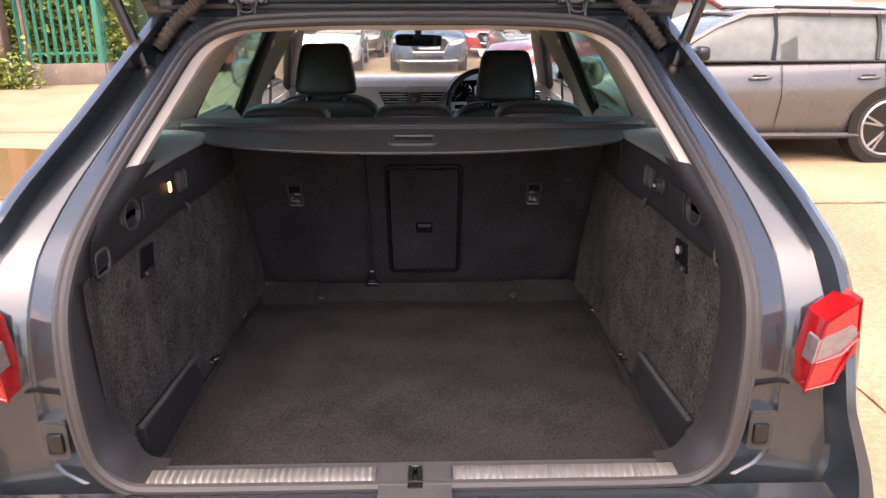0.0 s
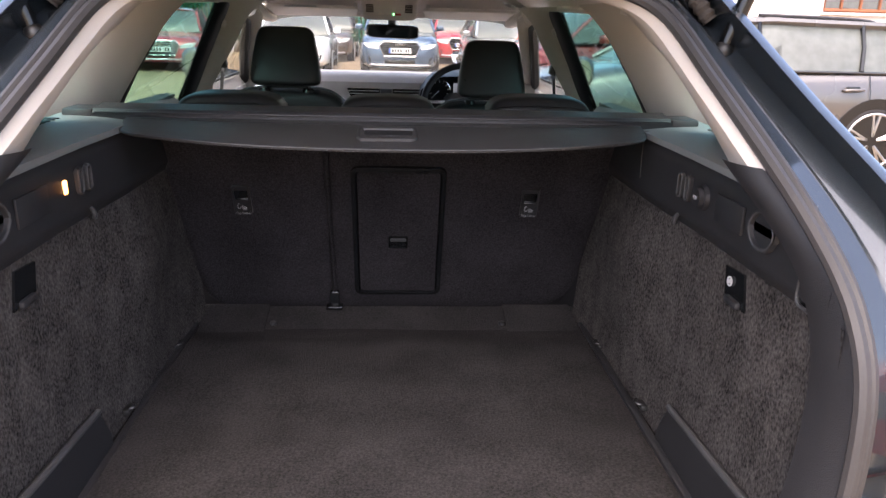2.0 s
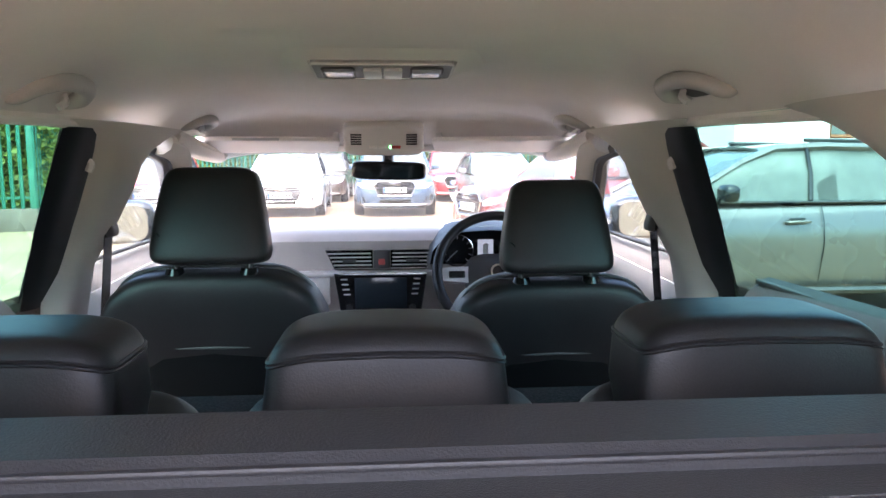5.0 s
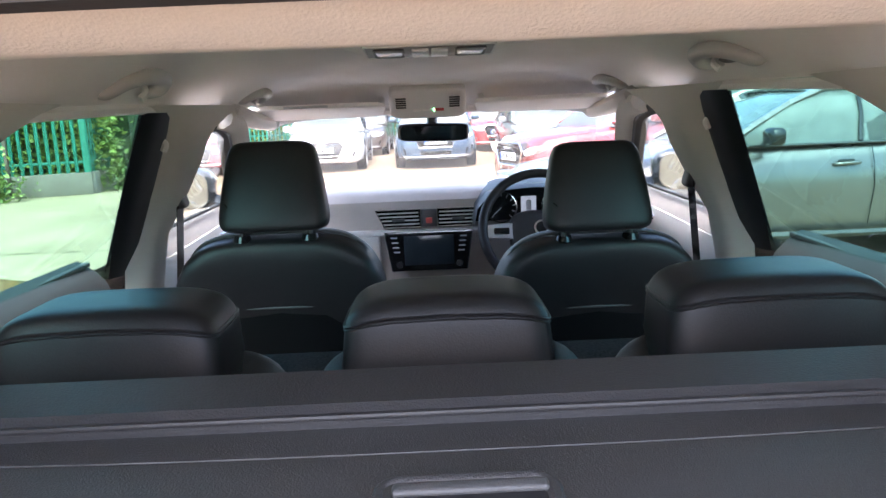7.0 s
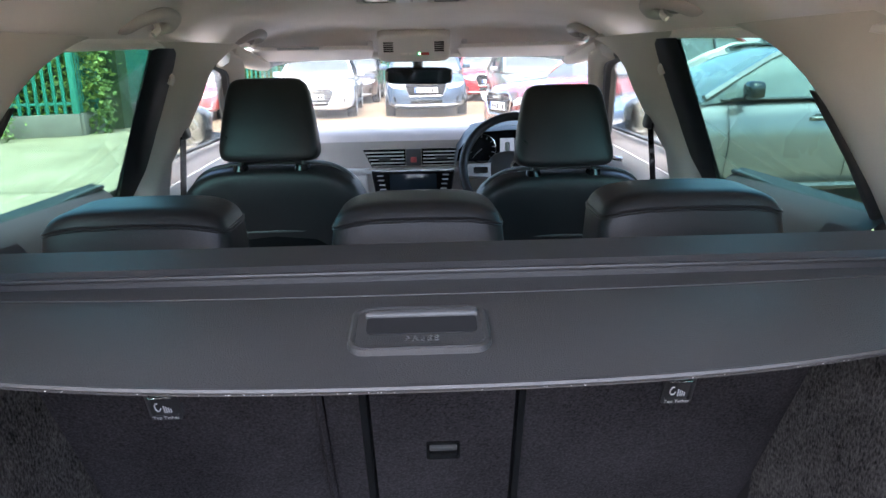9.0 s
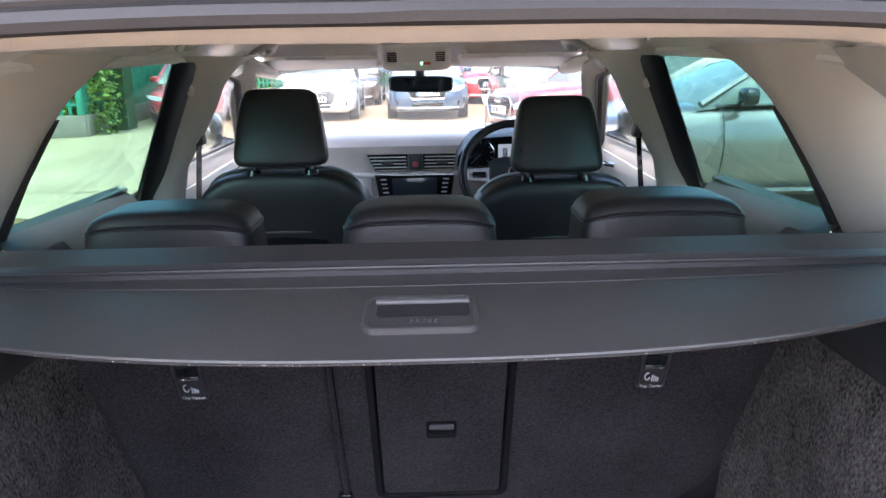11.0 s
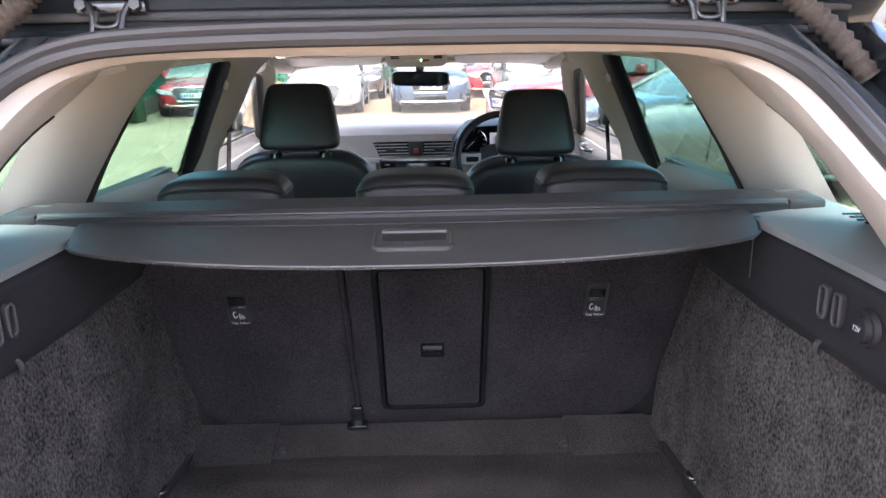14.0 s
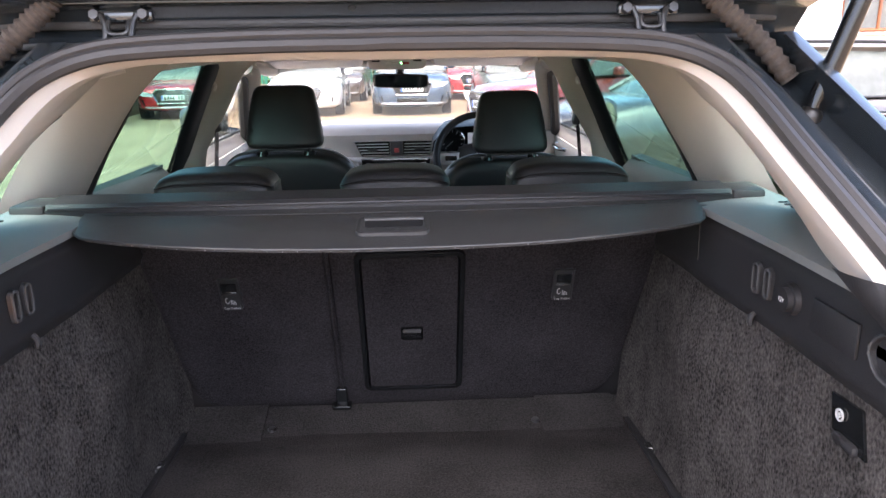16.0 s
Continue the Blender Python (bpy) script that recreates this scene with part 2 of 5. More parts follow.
def surround(s):
    rows = []
    for k in range(41):
        z = lerp(k / 40, [0, 1], [0.42, 1.325])
        inner = loop_half(z) + 0.016
        o = lerp(z, OUT_Z, OUT_X)
        y = prof(z)
        d = lerp(z, [0.4, 0.7, 0.78, 1.3], [0.0, 0.0, 0.0, 0.0])
        back = lerp(z, [0.40, 0.60, 0.74, 0.80, 0.95, 1.3], [0.13, 0.07, 0.03, 0.012, 0.02, 0.012])
        w = o - inner
        deep = lerp(z, [0.75, 0.95, 1.12, 1.3], [0.032, 0.045, 0.075, 0.105])
        row = [(inner, y + 0.004), (inner + 0.012, y + 0.020), (inner + w * 0.34, y + 0.030), (inner + w * 0.365, y + 0.026), (inner + w * 0.40, y + deep),
               (inner + w * 0.80, y + deep - 0.012), (inner + w * 0.83, y + deep * 0.3), (inner + w * 0.86, y - back), (o - 0.006, y - back * 0.9), (o + 0.006, y - back * 0.2), (o + 0.02, y + 0.12), (o + 0.05, y + 0.40), (min(o + 0.12, 0.93), y + 0.9)]
        high = row[:10] + [(o + 0.010, y + 0.05), (o + 0.008, y + 0.07), (o + 0.002, y + 0.082)]
        t = min(1.0, max(0.0, (z - 0.90) / 0.22))
        row = [(p[0] + (q[0] - p[0]) * t, p[1] + (q[1] - p[1]) * t) for p, q in zip(row, high)]
        rows.append([Vector((0.008 + s * a, b, z)) for a, b in row])
    return rows


def loop_half(z):
    zs = [q[1] for q in reversed(HALF) if q[0] > 0.43]
    xs = [q[0] for q in reversed(HALF) if q[0] > 0.43]
    return lerp(z, zs + [1.325], xs + [0.40])


for s in (1, -1):
    part("quarter_panel", loft(bmesh.new(), surround(s), closed=False), PAINT, car, "dark grey painted rear quarter of the body", angle=24)

# roof skin and the painted strip over the opening
def roof_z(y):
    return lerp(y, [0.45, 0.62, 1.0, 1.6, 2.3, 2.7, 2.95, 3.4], [1.345, 1.385, 1.42, 1.44, 1.445, 1.435, 1.38, 1.25])


part("roof_panel", sheet(lambda u, v: ((u - 0.5) * 1.12, 0.71 + v * 2.1, roof_z(0.71 + v * 2.1) - 0.06 * abs(2 * u - 1) ** 4), 24, 16, 0.015, (0, 0, -1)), PAINT, car)
part("roof_edge", sheet(lambda u, v: (0.008 + (u - 0.5) * 1.08, lerp(v, [0, 0.3, 0.6, 1], [0.592, 0.64, 0.70, 0.72]) - 0.02 * abs(2 * u - 1) ** 4, lerp(v, [0, 0.3, 0.6, 1], [1.322, 1.300, 1.305, 1.395]) - 0.035 * abs(2 * u - 1) ** 4), 24, 8), PAINT, car)


# headliner
def liner(u, v):
    y = 0.585 + v * 2.33
    zc = lerp(y, [0.585, 0.75, 1.1, 1.6, 2.2, 2.6, 2.78, 2.92], [1.312, 1.345, 1.382, 1.393, 1.388, 1.372, 1.345, 1.268])
    half = lerp(y, [0.585, 0.64, 0.72, 0.82, 1.0, 2.0, 2.4, 2.92], [0.415, 0.455, 0.495, 0.520, 0.526, 0.530, 0.538, 0.58])
    drop = lerp(y, [0.585, 0.72, 0.82, 1.2, 2.2, 2.92], [0.03, 0.066, 0.078, 0.100, 0.098, 0.03])
    k = 2 * u - 1
    return (0.008 + half * k, y, zc - drop * abs(k) ** 5.5)


part("headliner", sheet(liner, 40, 60), LINER, car, "pale beige fabric headlining")
for u in (0.0, 1.0):
    part("roof_lining_edge", tube(bmesh.new(), [Vector(liner(u, 0.12 + 0.88 * k / 30)) for k in range(31)], 0.011, 8), LINER, car)
part("roof_lining_edge", tube(bmesh.new(), [Vector(liner(k / 20, 1.0)) for k in range(21)], 0.016, 8), LINER, car)


# pillars and windows on the side surface
def on_side(s, y, z, inset=0.0):
    return (0.004 + s * (side_x(z) - inset), y, z)


def panel(s, pts, inset, depth, name, material, label="", parent=None):
    """Solid pillar or pane on the side surface from an outline of (y, z)."""
    bm = loft(bmesh.new(), [[on_side(s, y, z, d) for y, z in pts] for d in (inset, inset - depth)], caps=True)
    bmesh.ops.triangulate(bm, faces=[f for f in bm.faces if len(f.verts) > 4])
    return part(name, bm, material, parent or car, label, smooth=False)


def strip(s, rows, name, material, bulge=0.02, label="", flare=0.0):
    """Rounded pillar trim: rows of (z, y front, y back)."""
    rings = []
    for z, a, b in rows:
        ring = []
        for k in range(13):
            t = k / 12
            ring.append(on_side(s, a + (b - a) * t, z, bulge * (1 - abs(2 * t - 1) ** 4) - flare * t * t))
        rings.append(ring)
    return part(name, loft(bmesh.new(), rings, closed=False), material, car, label)


for s in (1, -1):
    strip(s, [(0.80, 2.10, 1.97), (1.0, 2.14, 1.94), (1.10, 2.13, 1.90), (1.17, 2.11, 1.86), (1.22, 2.07, 1.82), (1.25, 2.09, 1.78), (1.275, 2.16, 1.74), (1.298, 2.28, 1.66)], "pillar_trim", PILLAR, 0.05, "beige trim of the middle pillar")
    strip(s, [(0.93, 2.07, 1.91), (1.10, 1.945, 1.785), (1.24, 1.835, 1.685), (1.285, 1.80, 1.66)], "door_frame", DOOR_FRAME, 0.018, "black door frame and seal")
    strip(s, [(1.00, 1.20, 0.93), (1.06, 1.19, 0.93), (1.12, 1.19, 0.93), (1.18, 1.195, 0.935), (1.22, 1.21, 0.94), (1.245, 1.235, 0.93), (1.27, 1.28, 0.85), (1.298, 1.36, 0.78)], "pillar_trim", PILLAR, 0.03, "beige trim of the rear pillar", 0.055)
    strip(s, [(0.93, 1.225, 1.195), (1.10, 1.215, 1.19), (1.20, 1.215, 1.195)], "door_frame", RUBBER, 0.010, "black door frame and seal")
    # screen pillar
    pts = smooth_line([(s * 0.540, 2.20, 1.272), (s * 0.548, 2.36, 1.252), (s * 0.578, 2.50, 1.195), (s * 0.645, 2.78, 1.05), (s * 0.69, 2.99, 0.93), (s * 0.70, 3.05, 0.86)], 5)
    part("screen_pillar", tube(bmesh.new(), pts, 0.038, 10, flat=0.8), PILLAR, car, "beige trim of the windscreen pillar")
    part("door_frame", tube(bmesh.new(), [p + Vector((s * 0.02, -0.05, -0.012)) for p in pts], 0.021, 8), RUBBER, car, "black door frame and seal")
    # lining between the screen pillar and the headlining
    part("pillar_cap", tube(bmesh.new(), smooth_line([(s * 0.535, 2.26, 1.288), (s * 0.552, 2.50, 1.272), (s * 0.566, 2.72, 1.256), (s * 0.56, 2.90, 1.246)], 4), 0.034, 10, flat=0.8), PILLAR, car, "beige trim of the windscreen pillar")
    # panes
    panel(s, [(1.20, 0.93), (1.97, 0.93), (1.74, 1.295), (1.30, 1.295), (1.22, 1.26), (1.205, 1.15)], -0.005, 0.004, "rear_door_glass", GLASS_GREEN, "green tinted glass").visible_shadow = False
    panel(s, [(0.58, 1.03), (0.96, 1.03), (0.97, 1.25), (0.80, 1.25), (0.66, 1.15)], -0.060, 0.004, "quarter_glass", GLASS_GREEN, "green tinted glass").visible_shadow = False
    panel(s, [(2.03, 0.93), (3.0, 0.93), (2.78, 1.06), (2.40, 1.27), (2.02, 1.295)], -0.005, 0.004, "front_door_glass", GLASS_DOOR, "lightly tinted glass").visible_shadow = False

# trim of the last pillar, from the opening out to the small side window
for s in (1, -1):
    def last(u, v):
        z = 1.035 + 0.255 * v
        y1 = lerp(z, [1.035, 1.08, 1.12, 1.15, 1.18, 1.207, 1.228, 1.27], [0.715, 0.727, 0.750, 0.768, 0.795, 0.836, 0.895, 0.96])
        x0, y0 = loop_half(z) - 0.004, prof(z) + 0.012
        x1 = side_x(z) - 0.004
        b = 0.035 * math.sin(math.pi * u) * (1 - 0.3 * v)
        return (0.006 + s * (x0 + (x1 - x0) * u ** 1.25 - b * 0.75), y0 + (y1 - y0) * u - b * 0.25, z)
    part("pillar_trim", sheet(last, 18, 20), PILLAR, car, "beige trim of the last pillar")
    rim = [Vector(last(1.0, k / 20)) + Vector((0, 0.004, 0)) for k in range(15)]
    part("glass_seal", tube(bmesh.new(), rim, 0.005, 6), RUBBER, car)

# trim along the opening, inside the seal
def inner_trim(depth):
    loop = loop_at(-0.004, 0.006)
    far = [Vector((0.008 + (p.x - 0.008) * 0.985, p.y + depth, p.z - 0.006 if p.z > 1.2 else p.z)) for p in loop]
    return loop, far


loop, far = inner_trim(0.10)
n = len(LOOP)
pick = [i for i in range(n) if LOOP[i][1] > 1.055]
order = sorted(pick, key=lambda i: math.atan2(loop[i].x - 0.008, loop[i].z - 1.0))
rings = []
for f in (0.0, 0.25, 0.6, 1.0):
    rings.append([loop[i].lerp(far[i], f) + Vector((0, 0, 0)) - (loop[i] - Vector((0.008, loop[i].y, 1.0))).normalized() * (0.018 * math.sin(math.pi * min(1, f * 1.3)) + 0.0) for i in order])
part("opening_trim", loft(bmesh.new(), rings, closed=False), PILLAR, car, "beige trim along the tailgate opening")

# ---- boot ----
FLOOR = 0.468
part("boot_floor", sheet(lambda u, v: (0.006 + (u - 0.5) * 1.075, 0.03 + v * 1.13, FLOOR - 0.006 + 0.012 * (1 - v) - 0.02 * max(0, v - 0.9) * 10 + 0.0015 * math.sin(9 * u + 5 * v)), 24, 24, 0.03, (0, 0, -1)), CARPET, car, "dark charcoal carpet of the boot floor")
mat_bm = sheet(lambda u, v: (0.006 + (u - 0.5) * (0.985 + 0.02 * v), 0.055 + v * 1.02, FLOOR + 0.004 + 0.012 * (1 - v) - 0.016 * max(0, v - 0.9) * 10 + 0.002 * noise.noise((3 * u, 4 * v, 1))), 30, 30, 0.006, (0, 0, -1))
part("boot_mat", mat_bm, CARPET)
tagged(bpy.data.objects["boot_mat"], "flat dark charcoal carpet mat on the boot floor", "mat")
# ramp of carpet up to the seat back
part("carpet_ramp", sheet(lambda u, v: (0.006 + (u - 0.5) * 1.08, 1.080 + 0.130 * v + 0.01 * math.sin(3.14 * v), FLOOR - 0.018 + 0.026 * v), 30, 5, 0.01, (0, 0.4, -1)), CARPET, car, "charcoal carpet flap below the seat back")
for x, w in ((-0.42, 0.19), (0.42, 0.19)):
    part("carpet_flap", sheet(lambda u, v: (x + (u - 0.5) * w, 1.075 + 0.132 * v + 0.008 * math.sin(3.14 * v), FLOOR - 0.012 + 0.027 * v), 8, 5, 0.004, (0, 0.4, -1)), CARPET, car)
for x in (-0.305, 0.314):
    b = bmesh.new()
    bmesh.ops.create_cone(b, cap_ends=True, segments=16, radius1=0.010, radius2=0.008, depth=0.006, matrix=pose(x, 1.123, 0.4625, 11))
    part("carpet_stud", b, PLASTIC, car)


BOOT_X = 0.014


def wall_x(y, z):
    """Half width of the boot lining."""
    arch = 0.035 * math.exp(-((y - 0.80) / 0.16) ** 2) * lerp(z, [0.46, 0.75, 0.9], [0.2, 1, 0.3])
    rear = 0.05 * max(0.0, 1 - y / 0.16) ** 2
    return lerp(z, [0.44, 0.60, 0.88, 1.04], [0.530, 0.540, 0.553, 0.553]) - arch - rear * 0.6 - 0.07 * max(0, y - 0.85)


for s in (1, -1):
    trim = part("boot_side_trim", sheet(lambda u, v: (BOOT_X + s * wall_x(0.06 + 1.12 * u, 0.45 + 0.46 * v), 0.06 + 1.12 * u + 0.05 * max(0, v - 0.9), 0.45 + 0.46 * v), 60, 24), CARPET_SIDE, car, "charcoal needle-felt side lining of the boot")
    # plastic band above the carpet
    def band(u, v):
        y = 0.10 + 1.0 * u
        z = 0.895 + 0.02 * (1 - u) * 0 + 0.135 * v
        x = wall_x(y, 0.89) - lerp(v, [0, 0.08, 0.14, 0.85, 1], [0, 0.004, 0.010, 0.006, -0.012])
        return (BOOT_X + s * x, max(y, prof(z) + 0.02), z)
    part("side_band", sheet(band, 50, 14), PLASTIC, trim, "black plastic band above the carpet")
    # top ledge that runs out to the glass
    def ledge(u, v):
        y0 = prof(1.05) + 0.03 + 0.50 * v ** 0.8
        y = y0 + (0.97 - y0) * u
        x0 = wall_x(y, 0.9) - 0.012
        return (BOOT_X + s * (x0 + (0.688 - x0) * v), y, 1.032 + 0.012 * math.sin(1.57 * v) + 0.006 * u)
    part("boot_ledge", sheet(ledge, 20, 10, 0.012, (0, 0, -1)), LEDGE, trim, "grey moulded ledge beside the glass")
    # kick panel low on the side
    k = loft(bmesh.new(), [[(BOOT_X + s * (wall_x(y, 0.55) + d), y, z) for y, z in ((0.185, 0.462), (0.53, 0.462), (0.525, 0.50), (0.490, 0.562), (0.30, 0.572), (0.165, 0.582))] for d in (-0.016, 0.02)], caps=True)
    bmesh.ops.bevel(k, geom=list(k.edges), offset=0.004, segments=2, affect="EDGES")
    kick = part("kick_panel", k, PLASTIC, trim, "black plastic kick panel")
    part("kick_lip", tube(bmesh.new(), [(BOOT_X + s * (wall_x(y, 0.55) - 0.012), y, z) for y, z in ((0.165, 0.584), (0.30, 0.574), (0.490, 0.564))], 0.006, 8), PLASTIC_GREY, kick, "rounded upper lip")
    # grooves of the kick panel edge on the floor
    part("floor_rail", box((BOOT_X + s * 0.515, 0.60, 0.470), (0.018, 1.0, 0.012), 0.004), PLASTIC, car)
    # recessed handle for the side bin
    b = plate([(0.315, 0.828), (0.385, 0.836), (0.398, 0.880), (0.335, 0.884)], 0, 1, "x")
    for v in b.verts:
        v.co.x = BOOT_X + s * (wall_x(v.co.y, v.co.z) - (0.004 if v.co.x < 0.5 else -0.02))
    handle = part("bin_catch", b, BLACK_GLOSS, trim, "black catch of the side bin", smooth=False)
    part("catch_lip", box((BOOT_X + s * 0.545, 0.352, 0.832), (0.012, 0.046, 0.014), 0.005), PLASTIC, handle)
    if s > 0:
        b = bmesh.new()
        tube(b, [(0.5595, 0.371 + 0.0070 * math.cos(a * 0.3927), 0.861 + 0.0070 * math.sin(a * 0.3927)) for a in range(16)], 0.0016, 6, closed=True)
        rbox(b, (0.5595, 0.371, 0.861), (0.003, 0.007, 0.002), 0)
        rbox(b, (0.5595, 0.371, 0.861), (0.003, 0.002, 0.007), 0)
        part("catch_mark", b, WHITE_PRINT, handle, "white round symbol")
    # bag hook and little clips
    b = tube(bmesh.new(), smooth_line([(BOOT_X + s * 0.552, 0.605, 0.912), (BOOT_X + s * 0.540, 0.603, 0.910), (BOOT_X + s * 0.535, 0.602, 0.900), (BOOT_X + s * 0.537, 0.602, 0.893)], 4), 0.0045, 8)
    part("bag_hook", b, PLASTIC, trim)
    # round recess with socket, lamp and hand hold in the band
    xb = wall_x(0.5, 0.89) - 0.010
    for y, w, h in ((0.597, 0.017, 0.044), (0.564, 0.015, 0.044), (0.285, 0.075, 0.056)):
        o = round_rect(w, h, w * 0.45, 4, y, 0.970)
        xx = wall_x(y, 0.89) - 0.010
        ring = [[(BOOT_X + s * (xx - 0.006 * k), y + (a - y) * f, 0.970 + (c - 0.970) * f) for a, c in o] for k, f in ((0, 1.15), (1, 1.1), (1, 0.95), (-1.5, 0.85))]
        part("band_recess", loft(bmesh.new(), ring, caps=True), PLASTIC, trim, "oval recess in the plastic band")
        part("recess_rim", tube(bmesh.new(), [(BOOT_X + s * (xx - 0.006), a, c) for a, c in o], 0.0022, 6, closed=True), PLASTIC_GREY, trim)
    if s > 0:
        b = bmesh.new()
        for k, (r, d) in enumerate(((0.023, 0.008), (0.018, 0.014))):
            bmesh.ops.create_cone(b, cap_ends=True, segments=24, radius1=r, radius2=r * 0.93, depth=d, matrix=pose(BOOT_X + s * (xb - 0.003 - 0.005 * k), 0.503, 0.968, 0, 90 * -s, 0))
        socket = part("power_socket", b, PLASTIC, trim, "round black power socket cap")
        fc = bpy.data.curves.new("writing", "FONT")
        fc.body, fc.size, fc.extrude, fc.align_x, fc.align_y = "12V", 0.010, 0.0003, "CENTER", "CENTER"
        wr = new("socket_writing", fc)
        wr.matrix_basis = Matrix.Translation((xb - 0.0025, 0.503, 0.968)) @ Matrix(((0, 0, -1), (-1, 0, 0), (0, 1, 0))).to_4x4()
        wr.data.materials.append(WHITE_PRINT)
        wr.parent = socket
        wr.matrix_parent_inverse = base_of(socket)
    else:
        part("boot_lamp", box((-0.531, 0.520, 0.968), (0.006, 0.014, 0.024), 0.003), glow("warm_lamp", (1.0, 0.42, 0.10), 2.2), trim, "small lit warm boot lamp")
    part("storage_lid", box((BOOT_X + s * (wall_x(0.38, 0.89) - 0.011), 0.400, 0.966), (0.005, 0.100, 0.046), 0.002), PLASTIC, trim, "rectangular cover in the plastic band")
    # small pocket by the opening
    o = round_rect(0.055, 0.042, 0.012, 3, 0.150, 0.921)
    ring = [[(BOOT_X + s * (0.549 - 0.004 * k), 0.150 + (a - 0.150) * f, 0.921 + (c - 0.921) * f) for a, c in o] for k, f in ((0, 1.12), (1, 1.08), (1, 0.9), (-2, 0.8))]
    pocket = part("pocket_frame", loft(bmesh.new(), ring, caps=True), BLACK_GLOSS, trim, "small black plastic pocket")
    part("pocket_rim", tube(bmesh.new(), [(BOOT_X + s * 0.544, a, c) for a, c in o], 0.0030, 6, closed=True), PLASTIC_GREY, pocket)
    # lashing eyes in the floor
    for y, z in ((0.945, 0.487), (0.623, 0.50)):
        b = bmesh.new()
        rbox(b, (BOOT_X + s * 0.527, y, z - 0.008), (0.018, 0.034, 0.012), 0.004)
        tube(b, [(BOOT_X + s * (0.518 - 0.010 * math.sin(a * 0.5236)), y + 0.012 * math.cos(a * 0.5236), z) for a in range(7)], 0.0028, 6)
        part("lashing_eye", b, DARK_STEEL, car, "small steel lashing eye")
    # vents in the ledge
    for k in range(6):
        part("vent_slot", box((BOOT_X + s * 0.675, 0.68 + 0.020 * k, 1.0465), (0.040, 0.007, 0.003), 0.001), BLACK_GLOSS, trim)

# moulded trim between the seal and the lining, round both lower corners
for s in (1, -1):
    side = [i for i, (x, z) in enumerate(LOOP) if z < 1.07 and s * (x - 0.008) > 0.43]
    if s < 0:
        side.reverse()
    rings = []
    for grow, ahead in ((-0.1, 0.004), (0.10, 0.010), (0.45, 0.022), (0.8, 0.042), (1.0, 0.066), (1.02, 0.090)):
        ring = []
        for i in side:
            q = loop_at(0.0, ahead)[i]
            wide = lerp(abs(q.x - 0.008), [0.44, 0.49, 0.525, 0.555], [0.0, 0.008, 0.024, 0.012]) * grow
            lean = max(0.0, q.z - 0.95) * 0.10 * grow
            ring.append(Vector((q.x - s * (wide + lean), q.y, q.z + wide * lerp(q.z, [0.56, 0.66], [0.3, 0.0]))))
        rings.append(ring)
    part("corner_trim", loft(bmesh.new(), rings, closed=False), PLASTIC, car, "dark grey plastic trim at the boot opening")

# sill
part("sill_trim", sheet(lambda u, v: (0.008 + (u - 0.5) * 1.02, lerp(v, [0, 0.2, 0.6, 0.85, 1], [0.0, 0.012, 0.075, 0.085, 0.088]), lerp(v, [0, 0.2, 0.6, 0.85, 1], [0.560, 0.564, 0.558, 0.54, 0.47]) ), 40, 10), PLASTIC_GREY, car, "grey plastic load sill")
for x0, x1 in ((-0.452, -0.058), (0.078, 0.472)):
    b = sheet(lambda u, v: (x0 + (x1 - x0) * u, 0.008 + 0.042 * v, 0.566 + 0.0048 * (0.5 - 0.5 * math.cos(31 * 6.2832 * u)) * min(1, 6 * min(v, 1 - v) + 0.05)), 310, 6, 0.003, (0, 0, -1))
    part("sill_plate", b, STEEL, car, "ribbed stainless steel sill plate")
b = plate(round_rect(0.125, 0.10, 0.012, 3, 0.012, 0.0), 0.558, 0.569, "z")
lock = part("lock_cover", b, PLASTIC_GREY, car, "grey plastic cover round the latch")
part("striker", tube(bmesh.new(), [(0.004, 0.0, 0.572), (0.004, 0.03, 0.578), (0.020, 0.03, 0.578), (0.020, 0.0, 0.572)], 0.005, 8), BLACK_GLOSS, lock)
part("lock_slot", box((0.012, 0.008, 0.569), (0.026, 0.05, 0.004), 0.001), BLACK_GLOSS, lock)


# bumper, lamps, buffers
def bumper(u, v):
    a = (u - 0.5) * 2
    x = 0.80 * math.sin(a * 1.45) / math.sin(1.45)
    back = 0.17 * math.cos(a * 1.2) ** 0.7 if abs(a) < 1 else 0.05
    z = lerp(v, [0, 0.15, 0.35, 0.7, 1], [0.556, 0.545, 0.51, 0.36, 0.20])
    y = lerp(v, [0, 0.15, 0.35, 0.7, 1], [0.0, -0.5, -0.85, -1.0, -0.92]) * back + 0.35 * max(0, abs(a) - 0.8) * 3
    return (0.008 + x, y, z)


